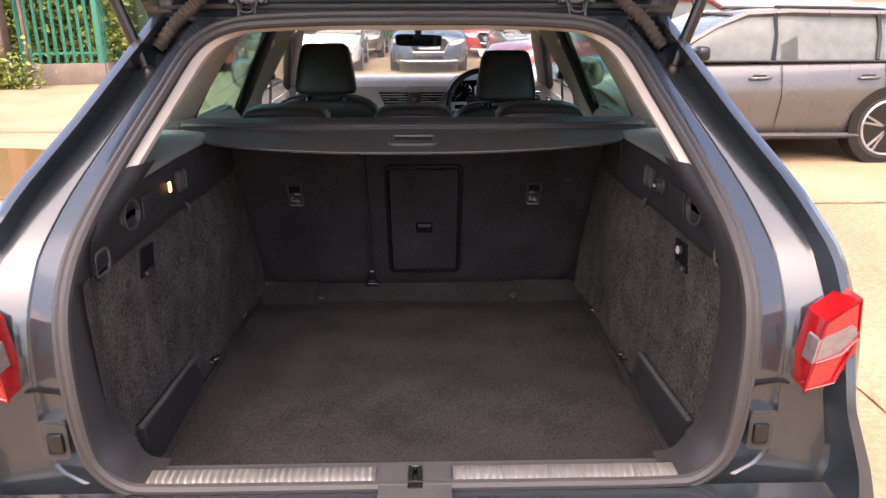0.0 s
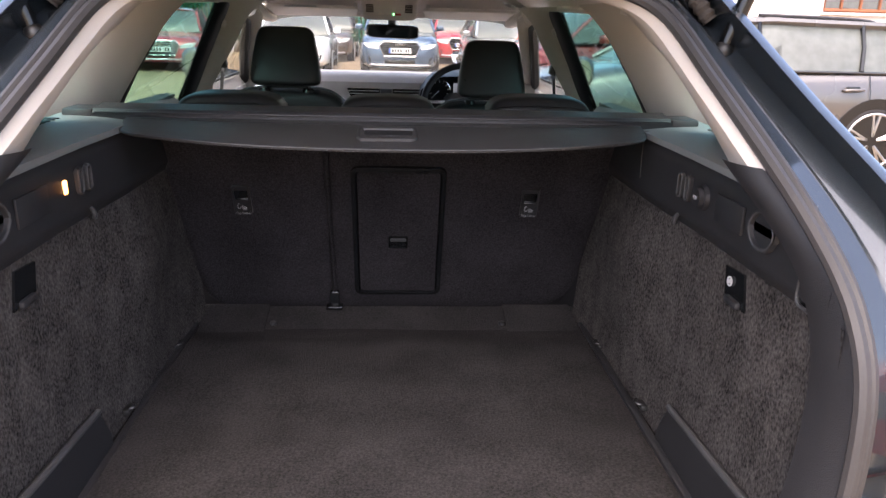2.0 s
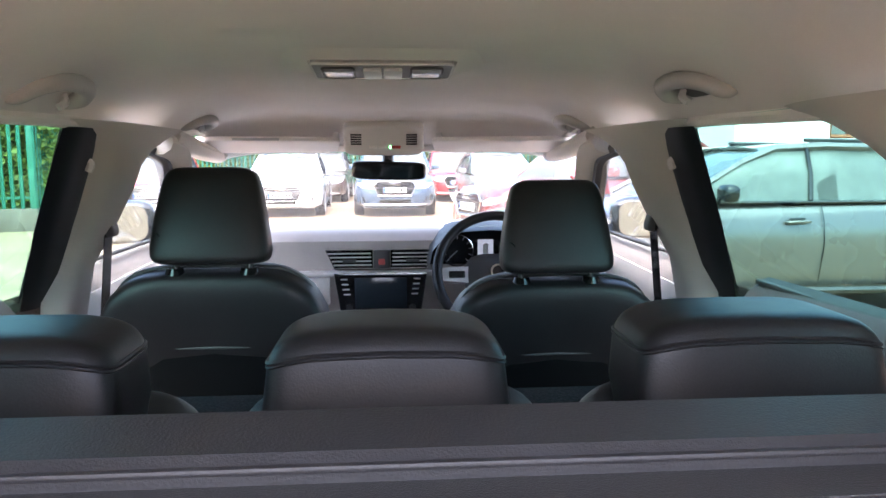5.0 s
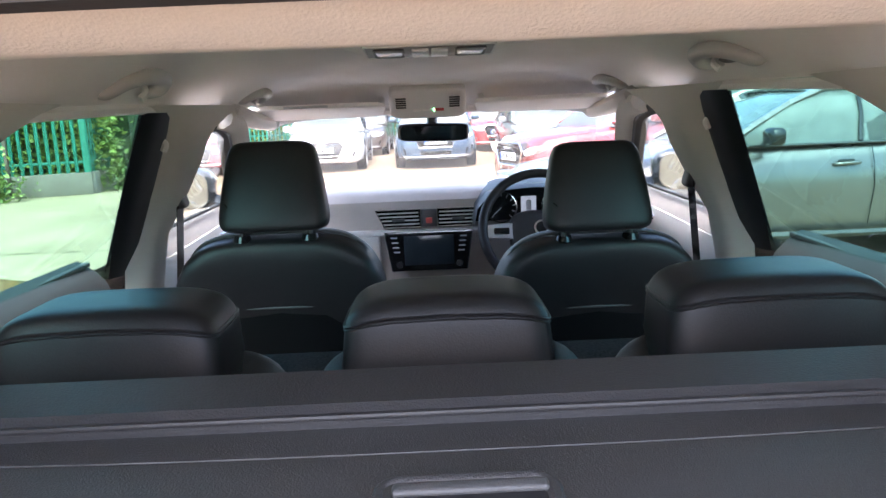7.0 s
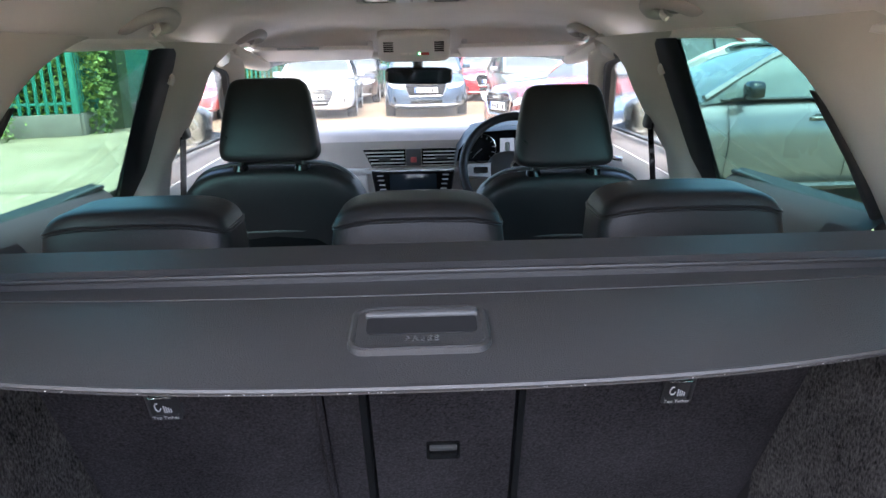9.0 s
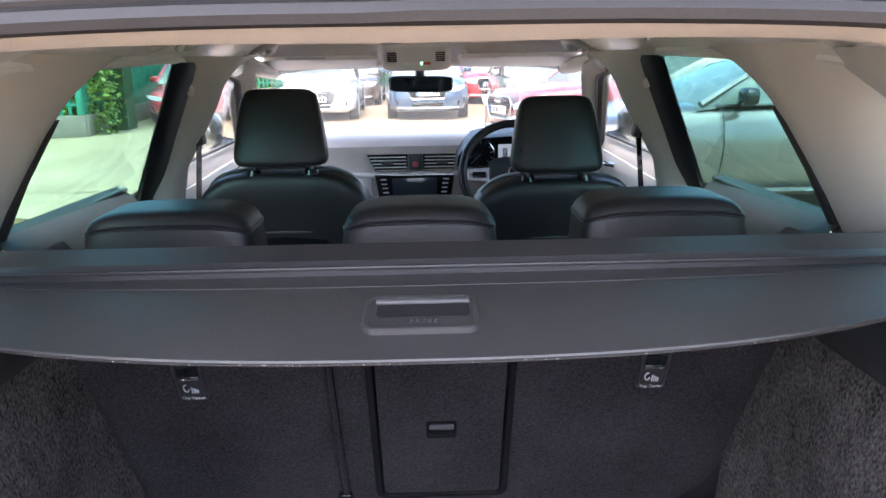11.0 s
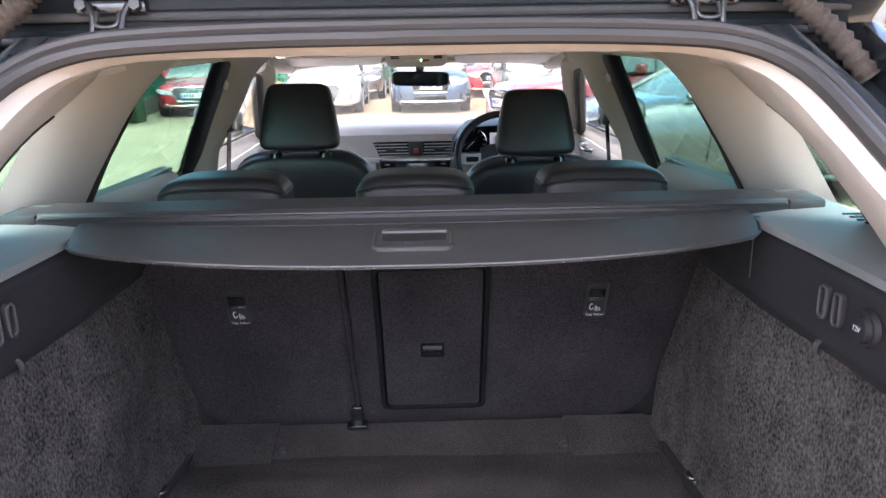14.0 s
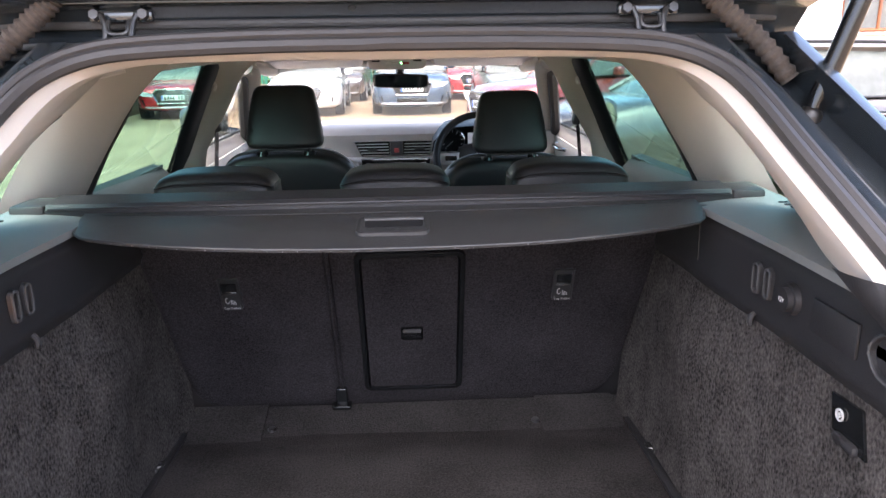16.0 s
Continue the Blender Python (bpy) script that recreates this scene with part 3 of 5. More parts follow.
part("rear_bumper", sheet(bumper, 48, 14), PAINT, car, "dark grey painted rear bumper")
for s in (1, -1):
    lamp = part("tail_lamp", loft(bmesh.new(), [[(0.008 + s * x, y + d, z) for x, y, z in ((0.647, 0.012, 0.742), (0.647, 0.012, 0.785), (0.659, 0.012, 0.868), (0.713, 0.016, 0.906), (0.716, 0.03, 0.90), (0.728, 0.030, 0.835), (0.724, 0.026, 0.80), (0.690, 0.015, 0.757))] for d in (-0.028, 0.03)], caps=True), LAMP_RED, car, "red and clear tail lamp", angle=35)
    bm = loft(bmesh.new(), [[(0.008 + s * x, y + d, z) for x, y, z in ((0.645, 0.012, 0.795), (0.650, 0.012, 0.836), (0.708, 0.014, 0.858), (0.716, 0.018, 0.845), (0.704, 0.016, 0.815))] for d in (-0.032, 0.0)], caps=True)
    part("clear_lens", bm, LAMP_CLEAR, lamp, "clear lower lens", smooth=False)
    part("lamp_rim", tube(bmesh.new(), [(0.008 + s * x, y - 0.029, z) for x, y, z in ((0.642, 0.012, 0.744), (0.648, 0.012, 0.785), (0.660, 0.012, 0.866), (0.712, 0.016, 0.902), (0.726, 0.030, 0.835), (0.690, 0.015, 0.759))], 0.003, 6, closed=True), mat("dark_red", (0.22, 0.005, 0.008), 0.15, bump=0), lamp)
    part("lamp_edge", tube(bmesh.new(), [(0.008 + s * x, y - 0.034, z) for x, y, z in ((0.650, 0.012, 0.797), (0.690, 0.014, 0.812), (0.714, 0.017, 0.838))], 0.0025, 6), LAMP_RED, lamp)
    part("panel_gap", tube(bmesh.new(), [(0.008 + s * x, y, z) for x, y, z in ((0.566, 0.004, 0.740), (0.578, 0.017, 0.740), (0.600, 0.022, 0.740), (0.622, 0.027, 0.740), (0.640, 0.027, 0.736))], 0.0028, 6), BLACK_GLOSS, car, "dark gap between body and bumper")
    part("buffer_seat", plate(round_rect(0.05, 0.075, 0.012, 3, 0.008 + s * 0.595, 0.658), 0.006, 0.04), PAINT, car)
    part("corner_backing", box((0.008 + s * 0.66, 0.085, 0.50), (0.25, 0.02, 0.30), 0.004), PAINT, car)
    buf = part("buffer_recess", plate(round_rect(0.042, 0.062, 0.008, 3, 0.008 + s * 0.592, 0.658), 0.003, 0.02), RUBBER, car, "black recess with a rubber buffer")
    part("rubber_buffer", box((0.008 + s * 0.590, 0.001, 0.655), (0.026, 0.012, 0.038), 0.004), BLACK_GLOSS, buf)

# ---- tailgate, raised ----
def gate_skin(u, v):
    k = 2 * u - 1
    y = lerp(v, [0, 0.05, 0.09, 0.14, 0.20, 0.26, 1], [0.665, 0.650, 0.640, 0.632, 0.615, 0.575, -0.42])
    z = lerp(v, [0, 0.05, 0.09, 0.14, 0.20, 0.26, 0.6, 1], [1.306, 1.316, 1.342, 1.352, 1.370, 1.382, 1.74, 2.04])
    return (0.008 + k * lerp(v, [0, 0.3, 1], [0.582, 0.588, 0.62]), y, z - 0.012 * abs(k) ** 4)


gate = part("tailgate", sheet(gate_skin, 30, 50, 0.03, (0.0, 0.5, 1)), PAINT, car, "raised dark grey tailgate seen from below", angle=25)
for y, z, h, m in ((0.634, 1.347, 0.012, RUBBER), (0.640, 1.320, 0.010, RUBBER), (0.600, 1.374, 0.006, BLACK_GLOSS)):
    part("gate_rib", box((0.008, y, z), (1.10, 0.014, h), 0.004), m, gate)
for s in (1, -1):
    hx = 0.010 + s * 0.359
    arm = lambda d: smooth_line([(hx + d * 1.3, 0.612, 1.360), (hx + d, 0.606, 1.345), (hx + d, 0.600, 1.325), (hx + d * 1.5, 0.600, 1.304)], 4)
    hinge = part("hinge", tube(bmesh.new(), arm(0.018), 0.0042, 8), DARK_STEEL, gate, "dark steel tailgate hinge")
    part("hinge_arm", tube(bmesh.new(), arm(-0.018), 0.0042, 8), DARK_STEEL, hinge)
    part("hinge_loop", tube(bmesh.new(), smooth_line([(hx - 0.013, 0.608, 1.352), (hx - 0.011, 0.600, 1.336), (hx + 0.011, 0.600, 1.336), (hx + 0.013, 0.608, 1.352)], 4), 0.0032, 8), DARK_STEEL, hinge)
    part("hinge_plate", box((hx, 0.622, 1.358), (0.085, 0.012, 0.016), 0.004), PAINT, hinge)
    for dx in (-0.032, 0.032):
        b = bmesh.new()
        bmesh.ops.create_cone(b, cap_ends=True, segments=6, radius1=0.0075, radius2=0.007, depth=0.010, matrix=pose(hx + dx, 0.612, 1.360, 80))
        part("bolt", b, DARK_STEEL, hinge, smooth=False)
    # corrugated cable sleeve
    pts = smooth_line([(0.008 + s * 0.425, 0.600, 1.395), (0.008 + s * 0.442, 0.598, 1.372), (0.008 + s * 0.470, 0.590, 1.345), (0.008 + s * 0.505, 0.578, 1.312), (0.008 + s * 0.543, 0.562, 1.262)], 18)
    part("cable_sleeve", tube(bmesh.new(), pts, [0.0140 + 0.0020 * math.sin(k * 2 * math.pi / 4) for k in range(len(pts))], 12), DIRTY, car, "dusty corrugated rubber cable sleeve")
    strut = part("gas_strut", tube(bmesh.new(), [(0.008 + s * 0.558, 0.528, 1.216), (0.008 + s * 0.620, 0.516, 1.416), (0.008 + s * 0.70, 0.50, 1.67)], 0.0125, 12), BLACK_GLOSS, car, "black gas strut of the tailgate")
    b = bmesh.new()
    bmesh.ops.create_icosphere(b, subdivisions=2, radius=0.017, matrix=Matrix.Translation((0.008 + s * 0.556, 0.526, 1.214)))
    rbox(b, (0.008 + s * 0.566, 0.540, 1.205), (0.03, 0.03, 0.045), 0.006)
    part("strut_joint", b, DARK_STEEL, strut)

# ---- load cover ----
cover = thing("load_cover", (0, 0.86, 1.03), "dark grey vinyl roller load cover, nearly wound in", "load cover")


def cover_edge(x):
    return 0.652 + 0.064 * min(1, abs(x) / 0.50) ** 3


def flap(u, v):
    k = 2 * u - 1
    x = 0.536 * k
    e = cover_edge(x) + 0.075 * (max(0, abs(k) - 0.90) / 0.10) ** 2.5
    y = 0.855 + (e - 0.855) * v
    return (0.006 + x, y, 1.044 - 0.028 * v ** 1.5 * (1 - 0.55 * abs(k) ** 2) + 0.004 * math.sin(math.pi * v))


part("cover_panel", sheet(flap, 60, 14, 0.004, (0, 0, -1)), VINYL, cover, "dark grey grained vinyl panel")
part("edge_binding", tube(bmesh.new(), [Vector(flap(i / 60, 1.0)) for i in range(61)], 0.0026, 6), VINYL, cover, "stitched edge binding")
b = bmesh.new()
loft(b, [[(x, y, z) for y, z in ((0.835, 1.036), (0.835, 1.052), (0.845, 1.060), (0.90, 1.066), (0.915, 1.060), (0.92, 1.03), (0.90, 1.015), (0.85, 1.015))] for x in (-0.60, 0.612)], caps=True)
part("roller_case", b, PLASTIC, cover, "black roller case across the boot", angle=25)
part("case_strip", box((0.006, 0.835, 1.0535), (1.20, 0.006, 0.005), 0.002), PLASTIC, cover)
for s in (1, -1):
    part("case_end", box((0.006 + s * 0.635, 0.868, 1.046), (0.062, 0.075, 0.030), 0.008), PLASTIC, cover, "black end cap")
    part("case_pin", box((0.006 + s * 0.548, 0.815, 1.030), (0.075, 0.022, 0.016), 0.005), PLASTIC_GREY, cover)
    part("pull_cord", tube(bmesh.new(), [(0.006 + s * 0.535, 0.80, 1.02), (0.006 + s * 0.537, 0.802, 0.94)], 0.0011, 5), PLASTIC, cover)
ang = pose(0.003, 0.727, 1.0362, 9.5)
ring = [[ang @ Vector((a, c, d)) for a, c in round_rect(w, h, r, 5)] for w, h, r, d in ((0.120, 0.074, 0.016, -0.004), (0.118, 0.072, 0.016, 0.0010), (0.114, 0.068, 0.014, 0.0022), (0.109, 0.063, 0.012, 0.0018), (0.106, 0.060, 0.010, 0.0004))]
grip = part("cover_handle", loft(bmesh.new(), ring, caps=True), VINYL, cover, "moulded black handle recess")
part("recess_slot", moved(plate(round_rect(0.094, 0.028, 0.006, 4, 0.002, 0.003), 0.0006, 0.0013, "z"), ang), mat("slot_black", (0.003, 0.003, 0.004), 0.8, bump=0), grip, "black slot under the lip")
part("grip_bar", moved(box((0.002, 0.020, 0.0022), (0.098, 0.010, 0.006), 0.0028, 3), ang), PLASTIC_GREY, grip, "rounded upper lip of the handle")
fc = bpy.data.curves.new("writing", "FONT")
fc.body, fc.size, fc.extrude, fc.align_x, fc.align_y, fc.space_character = "PRESS", 0.0105, 0.0004, "CENTER", "CENTER", 1.15
wr = new("handle_writing", fc)
wr.matrix_basis = ang @ Matrix.Translation((0.002, -0.0195, 0.0010))
fc.materials.append(PLASTIC_GREY)
wr.parent = grip
wr.matrix_parent_inverse = base_of(grip)
# fold line and fine ribs of the panel, frayed edge
part("fold_line", tube(bmesh.new(), [Vector(flap(0.03 + 0.94 * i / 60, 0.30)) + Vector((0, 0, 0.0004)) for i in range(61)], 0.0007, 5), VINYL, cover)
rng = random.Random(5)
fb = bmesh.new()
for i in range(170):
    e = Vector(flap(rng.uniform(0.04, 0.96), 1.0))
    tube(fb, [e + Vector((0, -0.001, -0.001)), e + Vector((rng.uniform(-0.003, 0.003), -rng.uniform(0.000, 0.002), -rng.uniform(0.001, 0.003)))], 0.0003, 3)
part("frayed_edge", fb, WHITE_PRINT, cover, "pale frayed threads along the cut edge", smooth=False)["kind"] = "stuff"


# ---- rear seat ----
def back_y(z):
    return 1.075 - (z - 0.80) * 0.41


rear = thing("bench_seat", (0, 1.3, 0.40), "black rear bench seat, felt-backed, with three leather headrests", "seat")


def back_panel(x0, x1, name, lift):
    """Felt-covered rear face with rounded lower corners."""
    def fn(u, v):
        z = 0.467 + 0.525 * v
        r = 0.09
        cut = r - math.sqrt(max(0, r * r - max(0, r - 0.50 * v) ** 2)) if 0.50 * v < r else 0
        a = x0 + (cut + 0.055 * (1 - v) if x0 < -0.4 else 0)
        c = x1 - (cut + 0.055 * (1 - v) if x1 > 0.4 else 0)
        x = a + (c - a) * u
        edge = min(u, 1 - u, v * 1.2) * 14
        return (x, back_y(z) + lift + 0.012 * max(0, 1 - edge) ** 2, z)
    return part(name, sheet(fn, 40, 24, 0.05, (0, 1, 0)), SEAT_FELT, rear, "black felt-covered seat back")


big = back_panel(-0.555, -0.150, "backrest", 0.0)
small = back_panel(-0.140, 0.565, "backrest", 0.0)
part("split_strip", sheet(lambda u, v: (-0.150 + 0.012 * u - 0.004 * v, back_y(0.50 + 0.48 * v) + 0.004 - 0.008 * math.sin(3.14 * u), 0.50 + 0.48 * v), 4, 20), SEAT_FELT, rear)
part("lower_shell", box((0.006, 1.34, 0.62), (1.02, 0.14, 0.60), 0.03), SEAT_FELT, rear)
# through-load hatch
tilt = Matrix.Translation((0.028, back_y(0.7185) - 0.001, 0.7185)) @ Matrix.Rotation(math.atan(0.41), 4, "X")
ring = [[tilt @ Vector((a, d, c)) for a, c in round_rect(w, h, r, 4)] for w, h, r, d in ((0.236, 0.420, 0.022, 0.004), (0.232, 0.416, 0.02, -0.007), (0.212, 0.396, 0.012, -0.009), (0.206, 0.390, 0.010, 0.0))]
hatch = part("hatch_frame", loft(bmesh.new(), ring, caps=True), BLACK_GLOSS, rear, "black plastic frame of the through-load hatch")
part("hatch_lid", moved(plate(round_rect(0.202, 0.386, 0.010, 3), -0.007, 0.004), tilt), SEAT_FELT, hatch, "felt-covered hatch lid")
ring = [[tilt @ Vector((0.0 + a, d, -0.020 + c)) for a, c in round_rect(w, h, 0.004, 2)] for w, h, d in ((0.050, 0.038, -0.006), (0.049, 0.037, -0.011), (0.043, 0.030, -0.011), (0.041, 0.028, -0.007))]
hh = part("hatch_handle", loft(bmesh.new(), ring, caps=True), BLACK_GLOSS, hatch, "black finger catch")
part("catch_bar", moved(box((0.0, -0.012, -0.010), (0.040, 0.006, 0.009), 0.002), tilt), PLASTIC_GREY, hh)
part("hatch_slot", moved(box((0.055, -0.010, 0.200), (0.030, 0.004, 0.005), 0), tilt), BLACK_GLOSS, hatch)
for x in (-0.357, 0.359):
    m = Matrix.Translation((x, back_y(0.815) - 0.001, 0.815)) @ Matrix.Rotation(math.atan(0.41), 4, "X")
    ring = [[m @ Vector((a, d, c)) for a, c in round_rect(w, h, 0.006, 2)] for w, h, d in ((0.046, 0.088, 0.003), (0.044, 0.086, -0.004), (0.036, 0.076, -0.004), (0.034, 0.074, 0.0))]
    teth = part("tether_anchor", loft(bmesh.new(), ring, caps=True), PLASTIC, rear, "black child-seat anchor with white symbol")
    part("anchor_slot", moved(box((0, -0.004, 0.018), (0.032, 0.004, 0.024), 0.002), m), BLACK_GLOSS, teth)
    part("anchor_bar", moved(box((0, -0.007, 0.005), (0.034, 0.003, 0.003), 0.001), m), CHROME, teth)
    b = bmesh.new()
    tube(b, [(-0.008 + 0.004 * math.cos(a), -0.0045, -0.016 + 0.008 * math.sin(a)) for a in (1.2, 2.0, 2.8, 3.6, 4.4, 5.2, 6.0)], 0.0010, 5)
    for k in range(4):
        rbox(b, (0.000 + 0.0030 * k, -0.0045, -0.020 - 0.001 * k), (0.0012, 0.002, 0.013 - 0.002 * k), 0)
    part("anchor_symbol", moved(b, m), WHITE_PRINT, teth, "white child-seat symbol")
    fc = bpy.data.curves.new("writing", "FONT")
    fc.body, fc.size, fc.extrude, fc.align_x = "Top Tether", 0.0078, 0.0002, "CENTER"
    wr = new("anchor_writing", fc)
    wr.matrix_basis = m @ Matrix.Translation((0, -0.006, -0.0385)) @ Matrix.Rotation(radians(90), 4, "X")
    fc.materials.append(WHITE_PRINT)
    wr.parent = teth
    wr.matrix_parent_inverse = base_of(teth)
b = bmesh.new()
rbox(b, (-0.146, 1.192, 0.508), (0.026, 0.02, 0.045), 0.005)
rbox(b, (-0.146, 1.186, 0.484), (0.045, 0.03, 0.010), 0.003)
part("floor_latch", b, BLACK_GLOSS, rear, "black seat latch at the floor")
# bench tops and cushions, seen over the cover
for x0, x1 in ((-0.60, -0.20), (-0.19, 0.20), (0.21, 0.61)):
    part("seat_top", moved(pad(x1 - x0, 0.16, 0.60, 0.35, 0.4), Matrix.Translation(((x0 + x1) / 2, 1.29, 0.665)) @ Matrix.Rotation(0.2, 4, "X")), LEATHER, rear, "black leather backrest cushion")
part("seat_cushion", moved(pad(1.25, 0.52, 0.16, 0.3, 0.3), Matrix.Translation((0, 1.60, 0.40))), LEATHER, rear)


def headrest(x, w, h, y, z):
    """Low leather headrest: bulging sides, a flat top panel and a double seam round it."""
    def shape(p):
        t = p.z / h + 0.5
        k = lerp(t, [0, 0.2, 0.45, 0.7, 0.85, 1], [0.86, 0.955, 1.0, 0.985, 0.955, 0.92])
        crown = 0.006 * math.cos(1.4 * p.x / w) if t > 0.8 else 0.0
        return Vector((p.x * k, p.y * lerp(t, [0, 0.5, 0.8, 1], [0.85, 1.0, 0.97, 0.90]) + 0.020 * t, p.z + crown - 0.012 * (abs(p.x) / (w / 2)) ** 4))
    m = Matrix.Translation((x, y, z))
    ob = part("headrest", moved(pad(w, 0.135, h, 0.24, 0.28, 56, 30, shape), m), LEATHER, rear, "black leather rear headrest with stitched seam")
    sg = lambda v, e: math.copysign(abs(v) ** e, v)
    for f, r, lift, name in ((0.20, 0.0024, 0.0002, "seam"), (0.13, 0.0011, 0.0006, "stitching")):
        pts = []
        for i in range(56):
            a = 2 * math.pi * i / 56
            p = Vector((w / 2 * math.cos(f) ** 0.24 * sg(math.cos(a), 0.28), 0.0675 * math.cos(f) ** 0.24 * sg(math.sin(a), 0.28), h / 2 * math.sin(f) ** 0.24))
            pts.append(m @ (shape(p) * 1.0 + Vector((0, 0, lift))))
        part(name, tube(bmesh.new(), pts, r, 5, closed=True), LEATHER, ob)


headrest(-0.386, 0.266, 0.132, 1.155, 0.996)
headrest(0.000, 0.246, 0.126, 1.155, 0.998)
headrest(0.381, 0.268, 0.132, 1.155, 1.002)

# ---- front seats ----
def front_seat(x, z, side):
    seat = thing("front_seat", (x, 2.1, 0.35), "black leather front seat with headrest on two steel rods", "seat", "front seats")
    def hshape(p):
        t = p.z / 0.21 + 0.5
        return Vector((p.x * (1.0 - 0.26 * t ** 1.6), p.y * (1 - 0.25 * t) + 0.02 * t, p.z))
    hr = part("headrest", moved(pad(0.25, 0.105, 0.205, 0.24, 0.4, 44, 24, hshape), Matrix.Translation((x, 1.99, z + 0.128)) @ Matrix.Rotation(-0.12, 4, "X")), LEATHER, seat, "black leather headrest")
    b = bmesh.new()
    bmesh.ops.create_cone(b, cap_ends=True, segments=18, radius1=0.014, radius2=0.013, depth=0.006, matrix=pose(x - 0.105, 1.955, z + 0.085, 90, 0, -35))
    part("side_button", moved(b, Matrix()), BLACK_GLOSS, hr)
    for dx in (-0.077, 0.077):
        part("headrest_rod", tube(bmesh.new(), [(x + dx, 1.985, z + 0.05), (x + dx, 1.97, z - 0.08)], 0.0065, 10), DARK_STEEL, seat, "dark steel rod")
        b = bmesh.new()
        bmesh.ops.create_cone(b, cap_ends=True, segments=18, radius1=0.022, radius2=0.017, depth=0.014, matrix=pose(x + dx, 1.978, z + 0.012))
        part("rod_sleeve", b, BLACK_GLOSS, seat)
    def bshape(p):
        t = p.z / 0.66 + 0.5
        return Vector((p.x * lerp(t, [0, 0.5, 0.85, 0.93, 1], [1.0, 1.0, 0.93, 0.86, 0.74]), p.y + 0.02 * (abs(p.x) / 0.22) ** 2 * -1, p.z))
    part("backrest", moved(pad(0.52, 0.15, 0.66, 0.28, 0.42, 48, 30, bshape), Matrix.Translation((x, 2.06, z - 0.311)) @ Matrix.Rotation(0.14, 4, "X")), LEATHER, seat, "black leather backrest")
    def rim(k):
        a = math.pi * k / 24
        return Vector((x + 0.225 * math.copysign(abs(math.cos(a)) ** 0.45, math.cos(a)), 2.0, z - 0.17 + 0.19 * math.sin(a) ** 0.6))
    part("piping", tube(bmesh.new(), [rim(k) for k in range(25)], 0.004, 6), PLASTIC_GREY, seat)
    part("back_shell", box((x, 1.975, z - 0.37), (0.42, 0.03, 0.42), 0.012), POCKET, seat, "smooth dark back shell of the seat")
    part("shell_top", box((x, 1.968, z - 0.150), (0.40, 0.02, 0.006), 0.003), PLASTIC_GREY, seat)
    part("seat_cushion", moved(pad(0.50, 0.50, 0.16, 0.3, 0.35), Matrix.Translation((x, 2.30, 0.36))), LEATHER, seat)


front_seat(-0.371, 0.985, -1)
front_seat(0.366, 0.955, 1)

# ---- dashboard ----
dash = thing("dashboard", (0, 3.0, 0.5), "dashboard coloured pale for windscreen haze, with pale lower trim, vents and a central screen", "dashboard")
# dark plastic; veiling haze and windscreen reflections are put into this pale colour
DASH_HAZED = mat("dash_hazed", (0.42, 0.385, 0.36), 0.6, var=0.12, fine=600, bump=0.25)
SATIN = mat("satin_trim", (0.55, 0.54, 0.54), 0.35, metal=0.2, var=0.06, bump=0.03)


def dash_skin(u, v):
    x = (u - 0.5) * 1.42
    y = lerp(v, [0, 0.30, 0.42, 0.55, 0.8, 1], [3.55, 3.0, 2.90, 2.865, 2.875, 2.93]) + 0.06 * (abs(x) / 0.7) ** 2 * 0
    z = lerp(v, [0, 0.30, 0.42, 0.55, 0.8, 1], [0.965, 0.995, 0.985, 0.955, 0.86, 0.55])
    return (x, y, z)


part("dash_body", sheet(dash_skin, 30, 24, 0.03, (0, 1, -0.3)), DASH_HAZED, dash, "soft dark dashboard top, coloured pale for windscreen haze")
part("decor_strip", box((0.0, 2.862, 0.848), (1.40, 0.02, 0.022), 0.006), SATIN, dash, "silver decor strip")
part("lower_panel", box((-0.45, 2.868, 0.79), (0.50, 0.02, 0.10), 0.01), SATIN, dash, "pale satin panel")
VX = -0.03
for x0, x1, cut in ((-0.21, -0.055, 1), (0.005, 0.152, -1)):
    a, c = (0.030, 0) if cut > 0 else (0, 0.030)
    vent = part("air_vent", plate([(x0, 0.928), (x1, 0.928), (x1 - c, 0.868), (x0 + a, 0.868)], 2.848, 2.90), BLACK_GLOSS, dash, "central air vent with silver edge", smooth=False)
    for k in range(4):
        z = 0.918 - 0.013 * k
        part("slat", box(((x0 + x1) / 2 + (a - c) * k / 8, 2.846, z), (x1 - x0 - 0.012 - 0.006 * k, 0.010, 0.004), 0), SATIN, vent)
    part("vent_tab", box(((x0 + x1) / 2, 2.842, 0.893), (0.045, 0.012, 0.010), 0.003), PLASTIC_GREY, vent)
    for za, zb in ((0.930, 0.930), (0.866, 0.866)):
        part("vent_edge", tube(bmesh.new(), [(x0 + (a if za < 0.9 else 0), 2.846, za), (x1 - (c if za < 0.9 else 0), 2.846, zb)], 0.003, 6), CHROME, vent)
    xe = (x0, x0 + a) if cut > 0 else (x1, x1 - c)
    part("vent_edge", tube(bmesh.new(), [(xe[0], 2.846, 0.930), (xe[1], 2.846, 0.866)], 0.003, 6), CHROME, vent)
hz = part("switch_panel", box((-0.025, 2.846, 0.898), (0.056, 0.014, 0.062), 0.004), PLASTIC_GREY, dash, "panel with hazard switch")
part("hazard_switch", box((-0.025, 2.838, 0.89), (0.022, 0.008, 0.020), 0.003), mat("hazard_red", (0.45, 0.08, 0.07), 0.5, bump=0), hz, "red hazard switch")
